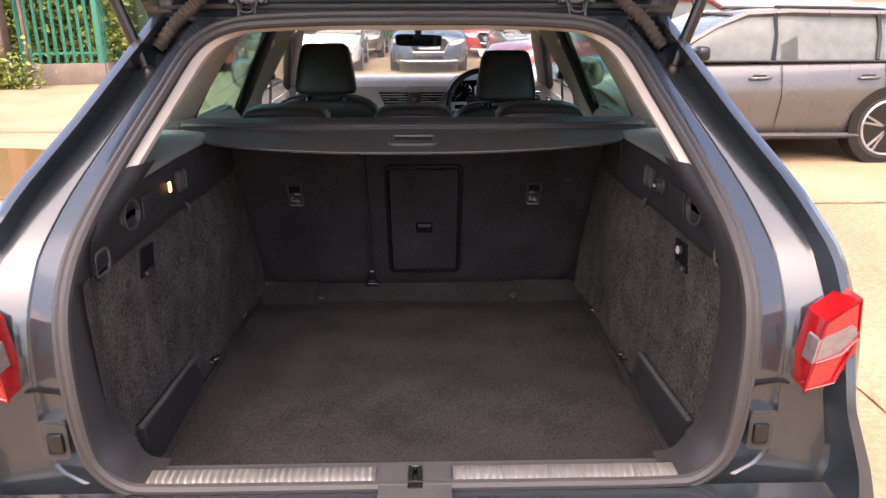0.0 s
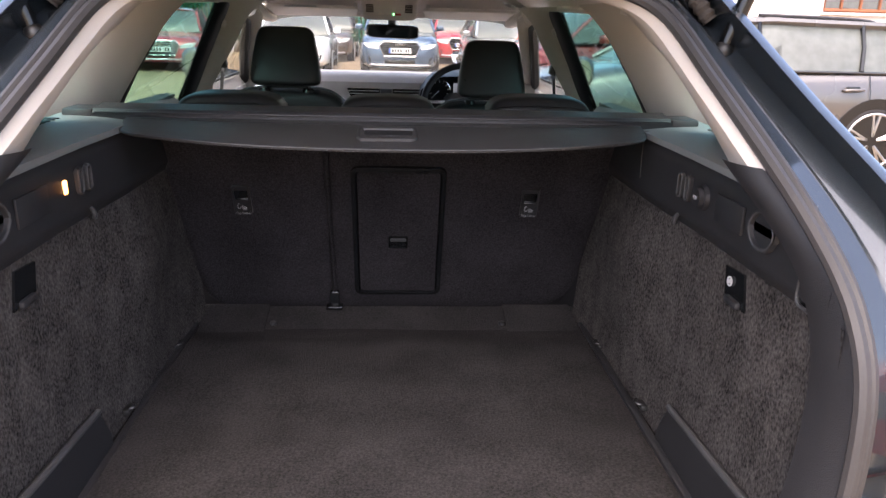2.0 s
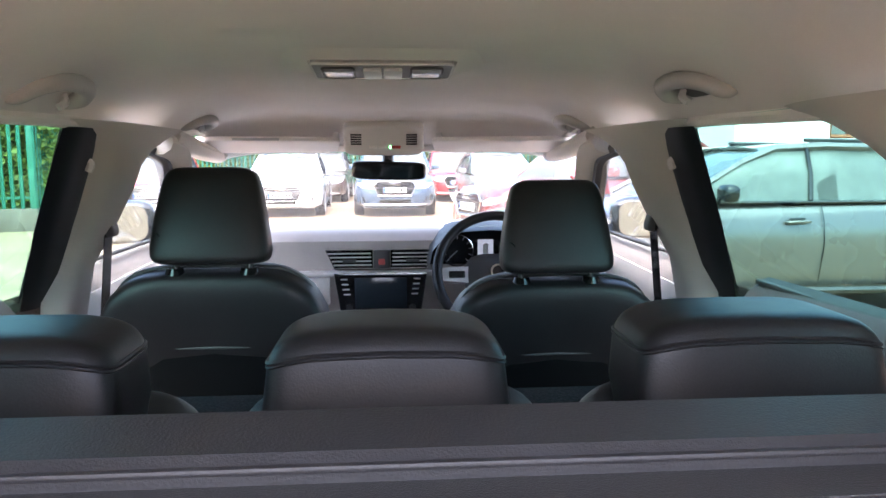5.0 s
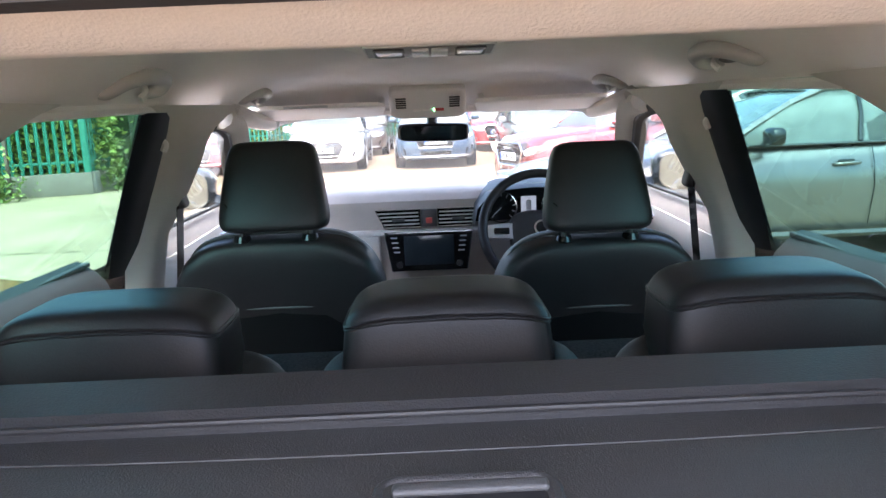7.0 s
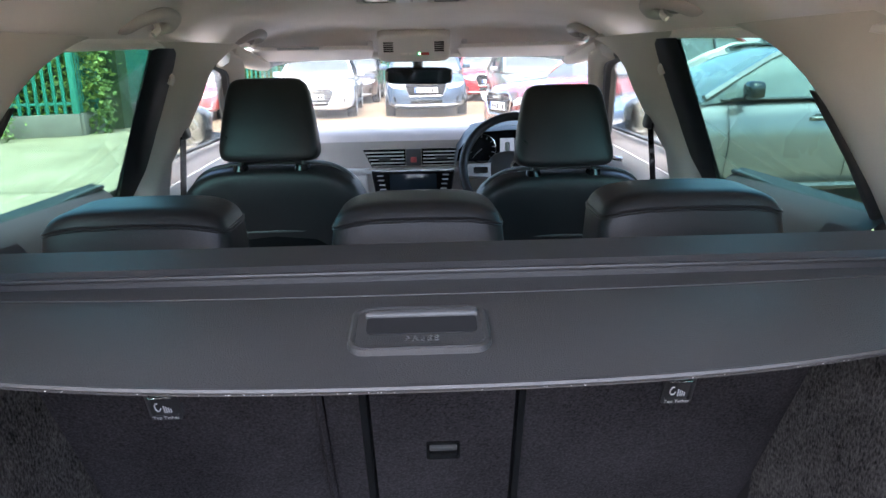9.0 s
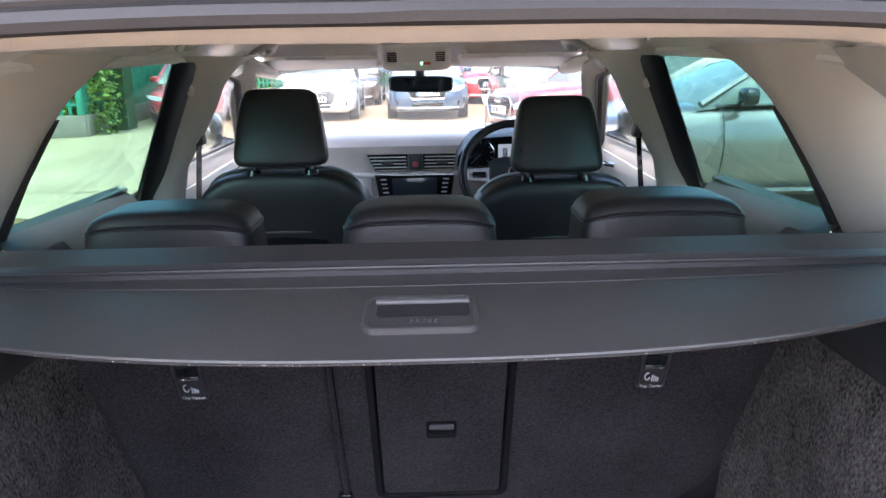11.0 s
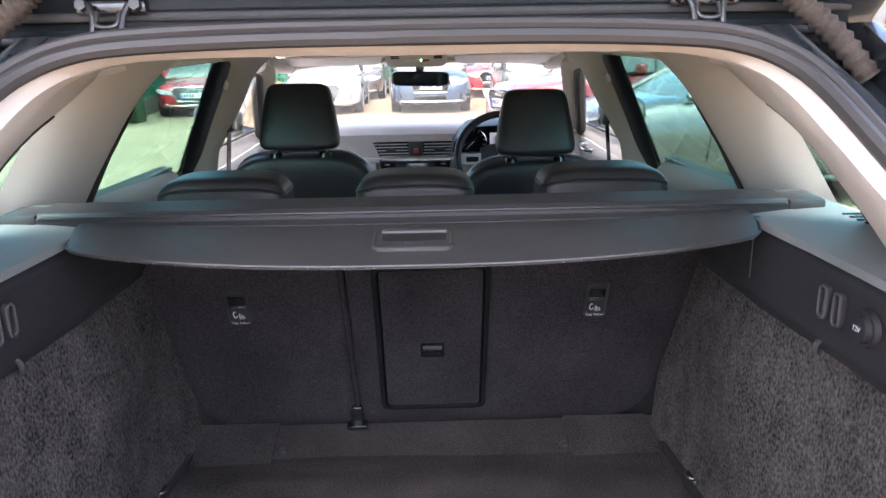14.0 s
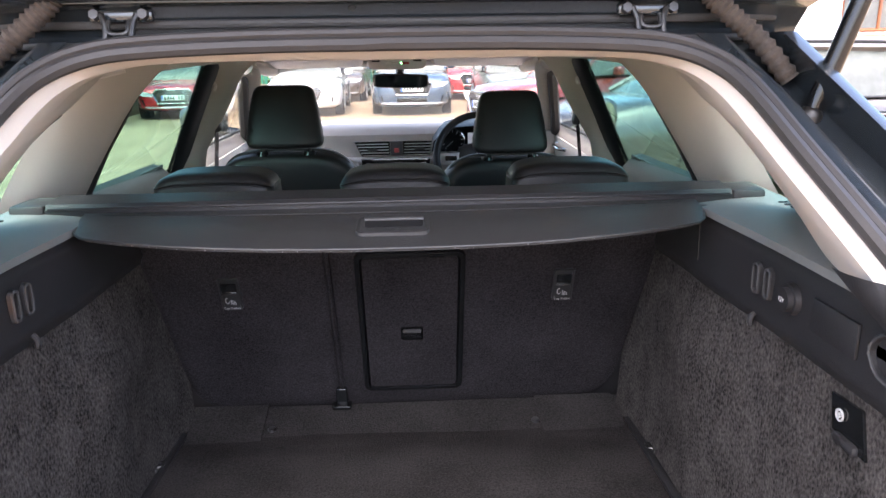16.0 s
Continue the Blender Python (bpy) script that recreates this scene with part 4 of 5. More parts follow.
scr = part("screen_frame", plate([(-0.185, 0.852), (0.127, 0.852), (0.105, 0.712), (-0.163, 0.712)], 2.842, 2.90), CHROME, dash, "silver edged touch screen unit", smooth=False)
part("screen_panel", plate([(-0.181, 0.848), (0.123, 0.848), (0.101, 0.712), (-0.159, 0.712)], 2.838, 2.86), BLACK_GLOSS, scr, "black screen", smooth=False)
part("display", box((-0.029, 2.837, 0.785), (0.175, 0.003, 0.105), 0.001), mat("display_glass", (0.02, 0.028, 0.035), 0.15, var=0.1, bump=0), scr)
for s in (-1, 1):
    for k in range(4):
        part("screen_key", box((-0.029 + s * (0.122 - 0.003 * k), 2.836, 0.832 - 0.017 * k), (0.022, 0.002, 0.0045), 0), WHITE_PRINT, scr)
    b = bmesh.new()
    bmesh.ops.create_cone(b, cap_ends=True, segments=20, radius1=0.014, radius2=0.012, depth=0.02, matrix=pose(-0.029 + s * 0.105, 2.832, 0.738, 90))
    part("screen_knob", b, CHROME, scr, "round chrome knob")
for s in (1, -1):
    v = part("air_vent", box((s * 0.60, 2.85, 0.90), (0.085, 0.03, 0.062), 0.006), BLACK_GLOSS, dash, "side air vent with silver edge")
    part("vent_edge", tube(bmesh.new(), [(s * 0.60 + a, 2.832, 0.90 + c) for a, c in round_rect(0.085, 0.062, 0.008, 2)], 0.003, 5, closed=True), CHROME, v)
    for k in range(3):
        part("slat", box((s * 0.60, 2.834, 0.884 + 0.016 * k), (0.076, 0.006, 0.004), 0), DASH_HAZED, v)
# instrument hood
hood = [(0.125, 0.885), (0.135, 0.94), (0.17, 0.985), (0.23, 1.005), (0.32, 1.01), (0.41, 1.005), (0.47, 0.985), (0.51, 0.94), (0.52, 0.885)]
ring = [[(x, y, 0.93 + (z - 0.93) * f) for x, z in hood] for y, f in ((2.70, 1.0), (2.69, 0.96), (2.85, 0.80))]
top = [[(x, y, z) for x, z in hood] for y in (3.05, 2.70)]
part("instrument_hood", loft(bmesh.new(), top + ring[1:], closed=False), PLASTIC, dash, "black hood over the dials")
dial_face = part("dial_face", plate(hood, 2.80, 2.82), BLACK_GLOSS, dash, "black dial panel", smooth=False)
for x in (0.225, 0.415):
    b = tube(bmesh.new(), [(x + 0.052 * math.cos(a * 0.2618), 2.797, 0.93 + 0.052 * math.sin(a * 0.2618)) for a in range(24)], 0.002, 5, closed=True)
    part("dial_ring", b, CHROME, dial_face)
    for k in range(11):
        a = radians(225 - 27 * k)
        part("dial_mark", moved(box((0.043, 0, 0), (0.010, 0.002, 0.002), 0), Matrix.Translation((x, 2.797, 0.93)) @ Matrix.Rotation(-a, 4, "Y")), WHITE_PRINT, dial_face)
    part("dial_needle", moved(box((0.018, 0, 0), (0.036, 0.003, 0.003), 0), Matrix.Translation((x, 2.795, 0.93)) @ Matrix.Rotation(radians(-222), 4, "Y")), WHITE_PRINT, dial_face)
part("small_display", box((0.318, 2.797, 0.935), (0.052, 0.004, 0.062), 0.002), glow("display_grey", (0.30, 0.32, 0.36), 0.12), dial_face, "lit display between the dials")
b = bmesh.new()
rbox(b, (0.318, 2.793, 0.935), (0.017, 0.002, 0.036), 0.006)
part("car_symbol", b, WHITE_PRINT, dial_face)

# ---- steering wheel ----
wheel = thing("steering_wheel", (0.365, 2.62, 0.87), "black leather steering wheel with silver spokes", "steering wheel")
wm = Matrix.Translation((0.330, 2.60, 0.885)) @ Matrix.Rotation(radians(-24), 4, "X")
part("rim", moved(tube(bmesh.new(), [(0.185 * math.cos(a * 0.1309), 0, 0.185 * math.sin(a * 0.1309)) for a in range(48)], 0.0155, 10, closed=True), wm), LEATHER, wheel, "black leather rim")
part("hub", moved(pad(0.20, 0.06, 0.15, 0.6, 0.6), wm @ Matrix.Translation((0, 0.02, -0.01))), PLASTIC, wheel, "black hub")
b = bmesh.new()
bmesh.ops.create_cone(b, cap_ends=True, segments=24, radius1=0.026, radius2=0.024, depth=0.012, matrix=wm @ pose(0, -0.012, 0.0, 90))
badge = part("badge", b, CHROME, wheel, "round chrome badge")
b = bmesh.new()
bmesh.ops.create_cone(b, cap_ends=True, segments=20, radius1=0.018, radius2=0.018, depth=0.003, matrix=wm @ pose(0, -0.019, 0.0, 90))
part("badge_centre", b, BLACK_GLOSS, badge)
for s in (-1, 1):
    sp = part("spoke", moved(loft(bmesh.new(), [[(s * x, y, z) for x, z in ((0.08, 0.022), (0.175, 0.018), (0.175, -0.022), (0.085, -0.03))] for y in (0.0, 0.025)], caps=True), wm), SATIN, wheel, "silver spoke with buttons", smooth=False)
    part("button_panel", moved(box((s * 0.125, -0.003, -0.004), (0.05, 0.008, 0.022), 0.004), wm), BLACK_GLOSS, sp)
part("spoke", moved(box((0, 0.012, -0.12), (0.05, 0.02, 0.10), 0.006), wm), PLASTIC, wheel)
part("column_cover", box((0.330, 2.76, 0.82), (0.10, 0.24, 0.10), 0.02), PLASTIC, wheel)
for s in (-1, 1):
    part("stalk", tube(bmesh.new(), [(0.330 + s * 0.04, 2.68, 0.85), (0.330 + s * 0.15, 2.66, 0.865)], 0.008, 8), PLASTIC, wheel)

# ---- roof fittings ----
def on_liner(s, x, y, down=0.0):
    """A point on the headlining at half width x."""
    c = Vector(liner(0.5, (y - 0.585) / 2.33))
    e = Vector(liner(1.0, (y - 0.585) / 2.33))
    k = min(1.0, (x - 0.008) / (e.x - 0.008))
    return Vector((0.004 + s * x, y, c.z - (c.z - e.z) * k ** 5.5 - down))


for y, half in ((2.385, 0.065), (1.530, 0.078)):
    for s in (1, -1):
        root = on_liner(s, 0.50, y)
        g = thing("grab_handle", root, "pale grey grab handle with coat hook on the headlining", "grab handle", "grab handles")
        e = 0.520 if y > 2 else 0.498 - 0.008 * s
        arch = ((0.004, -1.0, -0.008), (-0.010, -0.97, 0.008), (-0.036, -0.82, 0.012), (-0.056, -0.50, 0.015), (-0.061, 0.10, 0.017), (-0.056, 0.55, 0.020), (-0.036, 0.86, 0.022), (-0.010, 0.99, 0.008), (0.004, 1.0, -0.008))
        pts = [on_liner(s, e + a, y + half * f, d) for a, f, d in arch]
        part("grip", tube(bmesh.new(), smooth_line(pts, 5), 0.0145, 12, flat=0.9), GRIP, g, "pale grey grip")
        cup = on_liner(s, e - 0.022, y + 0.01, 0.0)
        # recess pad with the shade behind the grip painted into its colour
        part("recess", moved(pad(0.058, 0.11, 0.010, 0.5, 0.4), Matrix.Translation(cup) @ Matrix.Rotation(s * 0.62, 4, "Y")), mat("recess_shade", (0.14, 0.13, 0.125), 0.7, bump=0.1), g, "grey recess pad, coloured dark as the shade behind the grip")
        hk = on_liner(s, e - 0.02, y + 0.045, 0.004)
        part("coat_hook", tube(bmesh.new(), smooth_line([hk, hk + Vector((-s * 0.008, -0.01, -0.014)), hk + Vector((-s * 0.002, -0.02, -0.024))], 3), 0.006, 6), LIGHT_TRIM, g)
dome = thing("dome_light", (0, 1.66, 1.37), "grey rear roof light with two reading lamps, unlit", "roof light")
dm = pose(-0.004, 1.630, 1.3745, -5)
ring = [[dm @ Vector((a, c, d)) for a, c in round_rect(w, h, r, 5, 0.0, o)] for w, h, r, o, d in ((0.36, 0.42, 0.10, -0.03, 0.026), (0.30, 0.29, 0.07, -0.03, 0.014), (0.246, 0.138, 0.02, 0.0, 0.002), (0.232, 0.124, 0.014, 0.0, 0.001), (0.228, 0.120, 0.012, 0.0, 0.005))]
part("housing", loft(bmesh.new(), ring, caps=True), LINER, dome, "fabric-covered hump of the headlining")
part("light_panel", moved(plate(round_rect(0.222, 0.112, 0.010, 3), -0.004, 0.006, "z"), dm), mat("lamp_panel_grey", (0.27, 0.265, 0.26), 0.5, bump=0.1), dome, "grey light panel", smooth=False)
part("panel_edge", moved(tube(bmesh.new(), [(a, c, -0.004) for a, c in round_rect(0.222, 0.112, 0.010, 3)], 0.0022, 5, closed=True), dm), LIGHT_TRIM, dome)
for x in (-0.070, 0.070):
    lamp = part("reading_lamp", moved(box((x, 0.0, -0.005), (0.046, 0.070, 0.005), 0.003), dm), mat("lamp_clear", (0.42, 0.42, 0.43), 0.2, var=0.15, bump=0.05), dome, "clear reading lamp")
    part("lamp_rim", moved(tube(bmesh.new(), [(x + a, c, -0.0065) for a, c in round_rect(0.050, 0.074, 0.006, 3)], 0.0018, 5, closed=True), dm), PLASTIC_GREY, lamp)
for x in (-0.0165, 0.0165):
    part("switch", moved(box((x, 0.0, -0.007), (0.029, 0.062, 0.007), 0.003), dm), mat("milky_lens", (0.66, 0.66, 0.64), 0.35, var=0.05, bump=0), dome, "milky switch")
con = thing("overhead_console", (0, 2.86, 1.29), "pale overhead console with switches and grilles", "console")
cm = pose(-0.012, 2.790, 1.300, -52)
part("housing", moved(pad(0.255, 0.120, 0.05, 0.3, 0.3), cm), LIGHT_TRIM, con, "pale grey console housing")
for x in (-0.088, 0.088):
    b = bmesh.new()
    for k in range(5):
        rbox(b, (x, -0.028 + 0.009 * k, -0.0252), (0.034, 0.004, 0.003), 0)
    part("grille", moved(b, cm), BLACK_GLOSS, con)
for x in (-0.035, -0.005):
    part("switch", moved(box((x, 0.020, -0.025), (0.026, 0.010, 0.004), 0.001), cm), LINER, con)
part("red_switch", moved(box((0.038, 0.020, -0.025), (0.030, 0.011, 0.004), 0.001), cm), mat("red_switch", (0.55, 0.05, 0.05), 0.4, bump=0), con, "red emergency switch")
part("green_light", moved(box((0.020, 0.020, -0.026), (0.004, 0.008, 0.003), 0), cm), glow("green_dot", (0.2, 0.9, 0.3), 2.0), con)
for s, w in ((-1, 0.45), (1, 0.45)):
    vis = thing("sun_visor", (s * 0.36, 2.82, 1.27), "pale beige sun visor folded up above the windscreen", "sun visor", "sun visors")
    part("visor_pad", moved(pad(w, 0.15, 0.018, 0.3, 0.25), pose(-0.005 + s * 0.375, 2.79, 1.276, -14, 0, -s * 9)), LINER, vis)
    if s < 0:
        part("visor_label", moved(box((-0.035, -0.074, -0.002), (0.14, 0.004, 0.008), 0.001), pose(-0.38, 2.79, 1.276, -14, 0, 9)), WHITE_PRINT, vis, "white sticker")
    part("visor_clip", box((s * 0.165, 2.80, 1.300), (0.02, 0.03, 0.03), 0.005), LIGHT_TRIM, vis)
mir = thing("rear_view_mirror", (0, 2.9, 1.2), "black framed inside mirror below the console", "mirror")
part("mirror_body", moved(pad(0.245, 0.045, 0.062, 0.35, 0.5), pose(0.003, 2.86, 1.193, 4, 1.5, 5)), BLACK_GLOSS, mir, "black mirror body")
part("mirror_glass", moved(plate(round_rect(0.226, 0.046, 0.012, 4), -0.0245, -0.018), pose(0.003, 2.86, 1.193, 4, 1.5, 5)), mat("mirror", (0.55, 0.58, 0.58), 0.03, metal=1.0, var=0.02, bump=0), mir, "mirror glass")
part("mirror_stem", tube(bmesh.new(), [(0, 2.865, 1.215), (0, 2.90, 1.235), (0, 2.93, 1.26)], 0.018, 8), PLASTIC, mir)
# windscreen with dark upper band
part("windscreen", sheet(lambda u, v: ((u - 0.5) * lerp(v, [0, 1], [1.36, 1.10]), lerp(v, [0, 1], [3.48, 2.90]) - 0.10 * (2 * u - 1) ** 2, lerp(v, [0, 1], [0.955, 1.285]) - 0.02 * (2 * u - 1) ** 2), 20, 8, 0.004, (0, 1, 1)), GLASS_CLEAR, car, "clear windscreen").visible_shadow = False
part("bonnet", sheet(lambda u, v: ((u - 0.5) * 1.62, 3.45 + 1.2 * v, 0.965 - 0.16 * v - 0.16 * v ** 3 - 0.08 * abs(2 * u - 1) ** 3), 24, 14), PAINT, car, "dark grey bonnet")
for s in (1, -1):
    def fender(u, v):
        y = 3.16 + 1.50 * u
        top = lerp(y, [3.1, 3.45, 3.75, 4.05, 4.35, 4.65], [0.93, 0.885, 0.842, 0.785, 0.698, 0.565]) - 0.004
        low = 0.24 + math.sqrt(max(0.0, 0.375 ** 2 - (y - 3.66) ** 2)) if abs(y - 3.66) < 0.375 else 0.14
        z = top + (low - top) * v
        x = lerp(v, [0, 0.12, 0.35, 0.7, 1], [0.812, 0.85, 0.885, 0.89, 0.875]) - 0.30 * max(0.0, u - 0.72) ** 1.5
        return (s * x, y, z)
    part("front_wing", sheet(fender, 40, 10), PAINT, car, "dark grey front wing")
    part("side_sill", box((s * 0.845, 2.22, 0.17), (0.08, 2.1, 0.12), 0.02), PAINT, car, "dark grey side sill")
    part("roof_rail", sheet(lambda u, v: (s * (0.562 - 0.034 * v), 0.71 + 1.75 * u, lerp(v, [0, 1], [roof_z(0.71 + 1.75 * u) - 0.058, 1.296])), 20, 3, 0.006, (s, 0, 0)), PAINT, car, "dark grey roof side rail")
    panel(s, [(1.94, 0.94), (2.09, 0.94), (1.82, 1.29), (1.69, 1.29)], -0.016, 0.004, "pillar_skin", BLACK_GLOSS, "black outer pillar skin")
    panel(s, [(0.985, 1.00), (1.19, 0.96), (1.20, 1.22), (1.28, 1.29), (1.03, 1.29), (0.995, 1.24)], -0.074, 0.004, "pillar_skin", PAINT, "dark grey outer pillar skin")
part("front_bumper", sheet(lambda u, v: (0.83 * math.sin((2 * u - 1) * 1.45) / math.sin(1.45), 4.60 + lerp(v, [0, 0.3, 0.7, 1], [0.05, 0.14, 0.16, 0.10]) * max(0.0, math.cos((2 * u - 1) * 1.5)) ** 0.6, lerp(v, [0, 0.3, 0.7, 1], [0.65, 0.56, 0.36, 0.14]) - 0.07 * abs(2 * u - 1) ** 3 * (1 - v)), 40, 10), PAINT, car, "dark grey front bumper")
part("cabin_floor", box((0, 2.3, 0.20), (1.5, 2.4, 0.05), 0.01), SEAT_FELT, car)
part("underbody", box((0, 0.6, 0.36), (1.5, 1.2, 0.06), 0.01), PLASTIC, car)
part("bulkhead", box((0, 3.3, 0.55), (1.5, 0.06, 0.75), 0.01), PLASTIC, car)

# doors
for s in (1, -1):
    for y0, y1, front in ((1.18, 1.78, 0), (1.98, 3.05, 1)):
        door = part("door_skin", sheet(lambda u, v: (s * lerp(v, [0, 0.3, 0.7, 1], [0.86, 0.90, 0.87, 0.745]), y0 - 0.15 + (y1 - y0 + 0.3) * u, 0.20 + 0.76 * v), 8, 12), PAINT, car, "dark grey car door")
        def card(u, v):
            y = y0 + (y1 - y0) * u
            x = lerp(v, [0, 0.45, 0.55, 0.72, 0.86, 0.95, 1], [0.73, 0.72, 0.70, 0.695, 0.665, 0.685, 0.735]) if not front else lerp(v, [0, 0.45, 0.55, 0.72, 0.86, 0.95, 1], [0.73, 0.72, 0.67, 0.70, 0.69, 0.70, 0.735])
            dip = 0.0
            return (0.004 + s * (x - (0.03 * (1 - u) if not front else 0)), y, 0.30 + (0.69 if front else 0.70) * v - dip + (0.0 if front else 0.02 * (1 - u)))
        # the front lining shares the dashboard's colour, paled by painted haze
        part("door_card", sheet(card, 14, 30), CARD if not front else DASH_HAZED, door, "soft grey door lining")
        if front:
            part("door_insert", sheet(lambda u, v: (0.004 + s * (0.690 - 0.004 * math.sin(3.14 * v)), 2.10 + 0.75 * u, 0.84 + 0.085 * v + 0.015 * u), 10, 6, 0.01, (s, 0, 0)), LIGHT_TRIM, door, "pale door insert")
            b = tube(bmesh.new(), smooth_line([(s * 0.690, 2.60, 0.905), (s * 0.660, 2.63, 0.91), (s * 0.660, 2.72, 0.915), (s * 0.690, 2.75, 0.915)], 4), 0.008, 8)
            part("door_pull", b, CHROME, door, "chrome door handle")
        else:
            b = tube(bmesh.new(), smooth_line([(s * 0.672, 1.58, 0.86), (s * 0.645, 1.60, 0.865), (s * 0.645, 1.70, 0.87), (s * 0.672, 1.72, 0.87)], 4), 0.008, 8)
            part("door_pull", b, CHROME, door, "chrome door handle")
        part("window_strip", box((0.004 + s * 0.715, (y0 + y1) / 2, 0.992), (0.012, y1 - y0, 0.010), 0.003), RUBBER, door)
    # belts at the middle pillars
    belt = thing("seat_belt", (s * 0.62, 1.98, 0.6), "black seat belt hanging from the middle pillar", "seat belt", "seat belts")
    part("webbing", sheet(lambda u, v: (s * (0.605 + 0.05 * v), 2.05 + (u - 0.5) * 0.045, 1.08 - 0.50 * v), 2, 10, 0.002, (s, 0, 0)), BLACK_GLOSS, belt, "black webbing")
    part("belt_guide", moved(pad(0.028, 0.045, 0.075, 0.5, 0.5), pose(s * 0.610, 2.055, 1.10, 0, s * 15)), PLASTIC_GREY, belt, "grey belt guide")
    part("clip", tube(bmesh.new(), smooth_line([(0.004 + s * 0.555, 1.80, 1.235), (0.004 + s * 0.54, 1.80, 1.225), (0.004 + s * 0.545, 1.80, 1.210)], 3), 0.007, 6), LIGHT_TRIM, car, "pale coat hook")
    # door mirrors
    dmr = thing("door_mirror", (s * 0.93, 2.98, 0.98), "dark grey outside mirror of the estate car", "mirror", "outside mirrors")
    mm = pose(s * 0.90, 2.98, 1.02, 0, 0, -s * 8)
    part("mirror_shell", moved(pad(0.21, 0.12, 0.15, 0.55, 0.55), mm), PAINT, dmr, "dark grey shell")
    part("mirror_glass", moved(plate(round_rect(0.17, 0.12, 0.04, 5), -0.070, -0.055), mm), mat("outside_mirror", (0.42, 0.46, 0.46), 0.03, metal=1.0, var=0.02, bump=0), dmr, "mirror glass")
    part("mirror_arm", tube(bmesh.new(), [(s * 0.74, 2.95, 0.965), (s * 0.86, 2.98, 0.985)], 0.025, 8), BLACK_GLOSS, dmr)

# ---- the car park ----
GROUND_MAT = mat("concrete_ground", (0.27, 0.185, 0.105), 0.85, var=0.22, scale=0.9, fine=35, bump=0.5, spec=0.3, col2=(0.38, 0.275, 0.17))
JOINT = mat("slab_joint", (0.25, 0.19, 0.11), 0.95, var=0.4, scale=12, fine=90, bump=0.6)
MOSS = mat("moss", (0.16, 0.20, 0.05), 0.95, var=0.5, scale=20, fine=90, bump=0.8)


def near_far(t):
    return math.copysign(abs(t) ** 2.2, t)


g = part("ground", sheet(lambda u, v: (120 * near_far(2 * u - 1), 8 + 120 * near_far(2 * v - 1), GROUND + 0.004 * noise.noise((240 * near_far(2 * u - 1) * 0.1, 24 * near_far(2 * v - 1), 0))), 60, 60), GROUND_MAT)
tagged(g, "worn sandy concrete ground of a car park", "ground", kind="structure")
jb = bmesh.new()
for y in (-3.2, 0.6, 4.35, 8.1, 12.0):
    pts = [(x, y + 0.03 * noise.noise((x * 0.7, y, 3)), GROUND + 0.008) for x in np.arange(-16, 20, 0.4)]
    for (a, b, c), (d, e, f2) in zip(pts, pts[1:]):
        w0, w1 = 0.022 + 0.014 * noise.noise((a * 2, b, 7)), 0.022 + 0.014 * noise.noise((d * 2, e, 7))
        jb.faces.new([jb.verts.new(p) for p in ((a, b - w0, c), (d, e - w1, f2), (d, e + w1, f2), (a, b + w0, c))])
for x in (-7.5, -3.1, 1.75, 6.2):
    pts = [(x + 0.03 * noise.noise((x, y * 0.7, 5)), y, GROUND + 0.009) for y in np.arange(-8, 16, 0.4)]
    for (a, b, c), (d, e, f2) in zip(pts, pts[1:]):
        jb.faces.new([jb.verts.new(p) for p in ((a - 0.016, b, c), (a + 0.016, b, c), (d + 0.016, e, f2), (d - 0.016, e, f2))])
bmesh.ops.remove_doubles(jb, verts=jb.verts, dist=0.004)
tagged(part("ground_joint", jb, JOINT), "dark weedy joints between the concrete slabs", "joint", kind="structure")

pd = bmesh.new()
pd.faces.new([pd.verts.new((-4.6 + (1.75 + 0.4 * noise.noise((math.cos(a * 0.157), math.sin(a * 0.157), 3))) * math.cos(a * 0.157), 5.6 + (1.35 + 0.35 * noise.noise((2 * math.cos(a * 0.157), 2 * math.sin(a * 0.157), 9))) * math.sin(a * 0.157), GROUND + 0.010)) for a in range(40)])
tagged(part("puddle", pd, mat("wet_ground", (0.20, 0.11, 0.045), 0.12, var=0.3, scale=2, fine=30, bump=0.05)), "shallow brown puddle on the ground", "puddle", kind="structure")
GREEN_STEEL = mat("green_steel", (0.022, 0.16, 0.105), 0.5, var=0.25, scale=6, fine=60, bump=0.1)
RUST = mat("old_steel", (0.13, 0.085, 0.065), 0.75, metal=0.2, var=0.4, scale=5, fine=70, bump=0.4)
CURB = mat("old_wall", (0.19, 0.15, 0.12), 0.9, var=0.3, scale=3, fine=60, bump=0.6)


def pale_mesh():
    """One palisade pale with a W section and a notched head."""
    prof_x = [(-0.034, 0.006), (-0.022, -0.010), (0.0, 0.004), (0.022, -0.010), (0.034, 0.006), (0.022, -0.005), (0.0, 0.009), (-0.022, -0.005)]
    b = loft(bmesh.new(), [[(x, y, z) for x, y in prof_x] for z in (0.10, 2.25)] + [[(x * 0.35, y, 2.40) for x, y in prof_x]], caps=True)
    me = bpy.data.meshes.new("pale")
    b.to_mesh(me)
    b.free()
    me.materials.append(GREEN_STEEL)
    return me


PALE = pale_mesh()


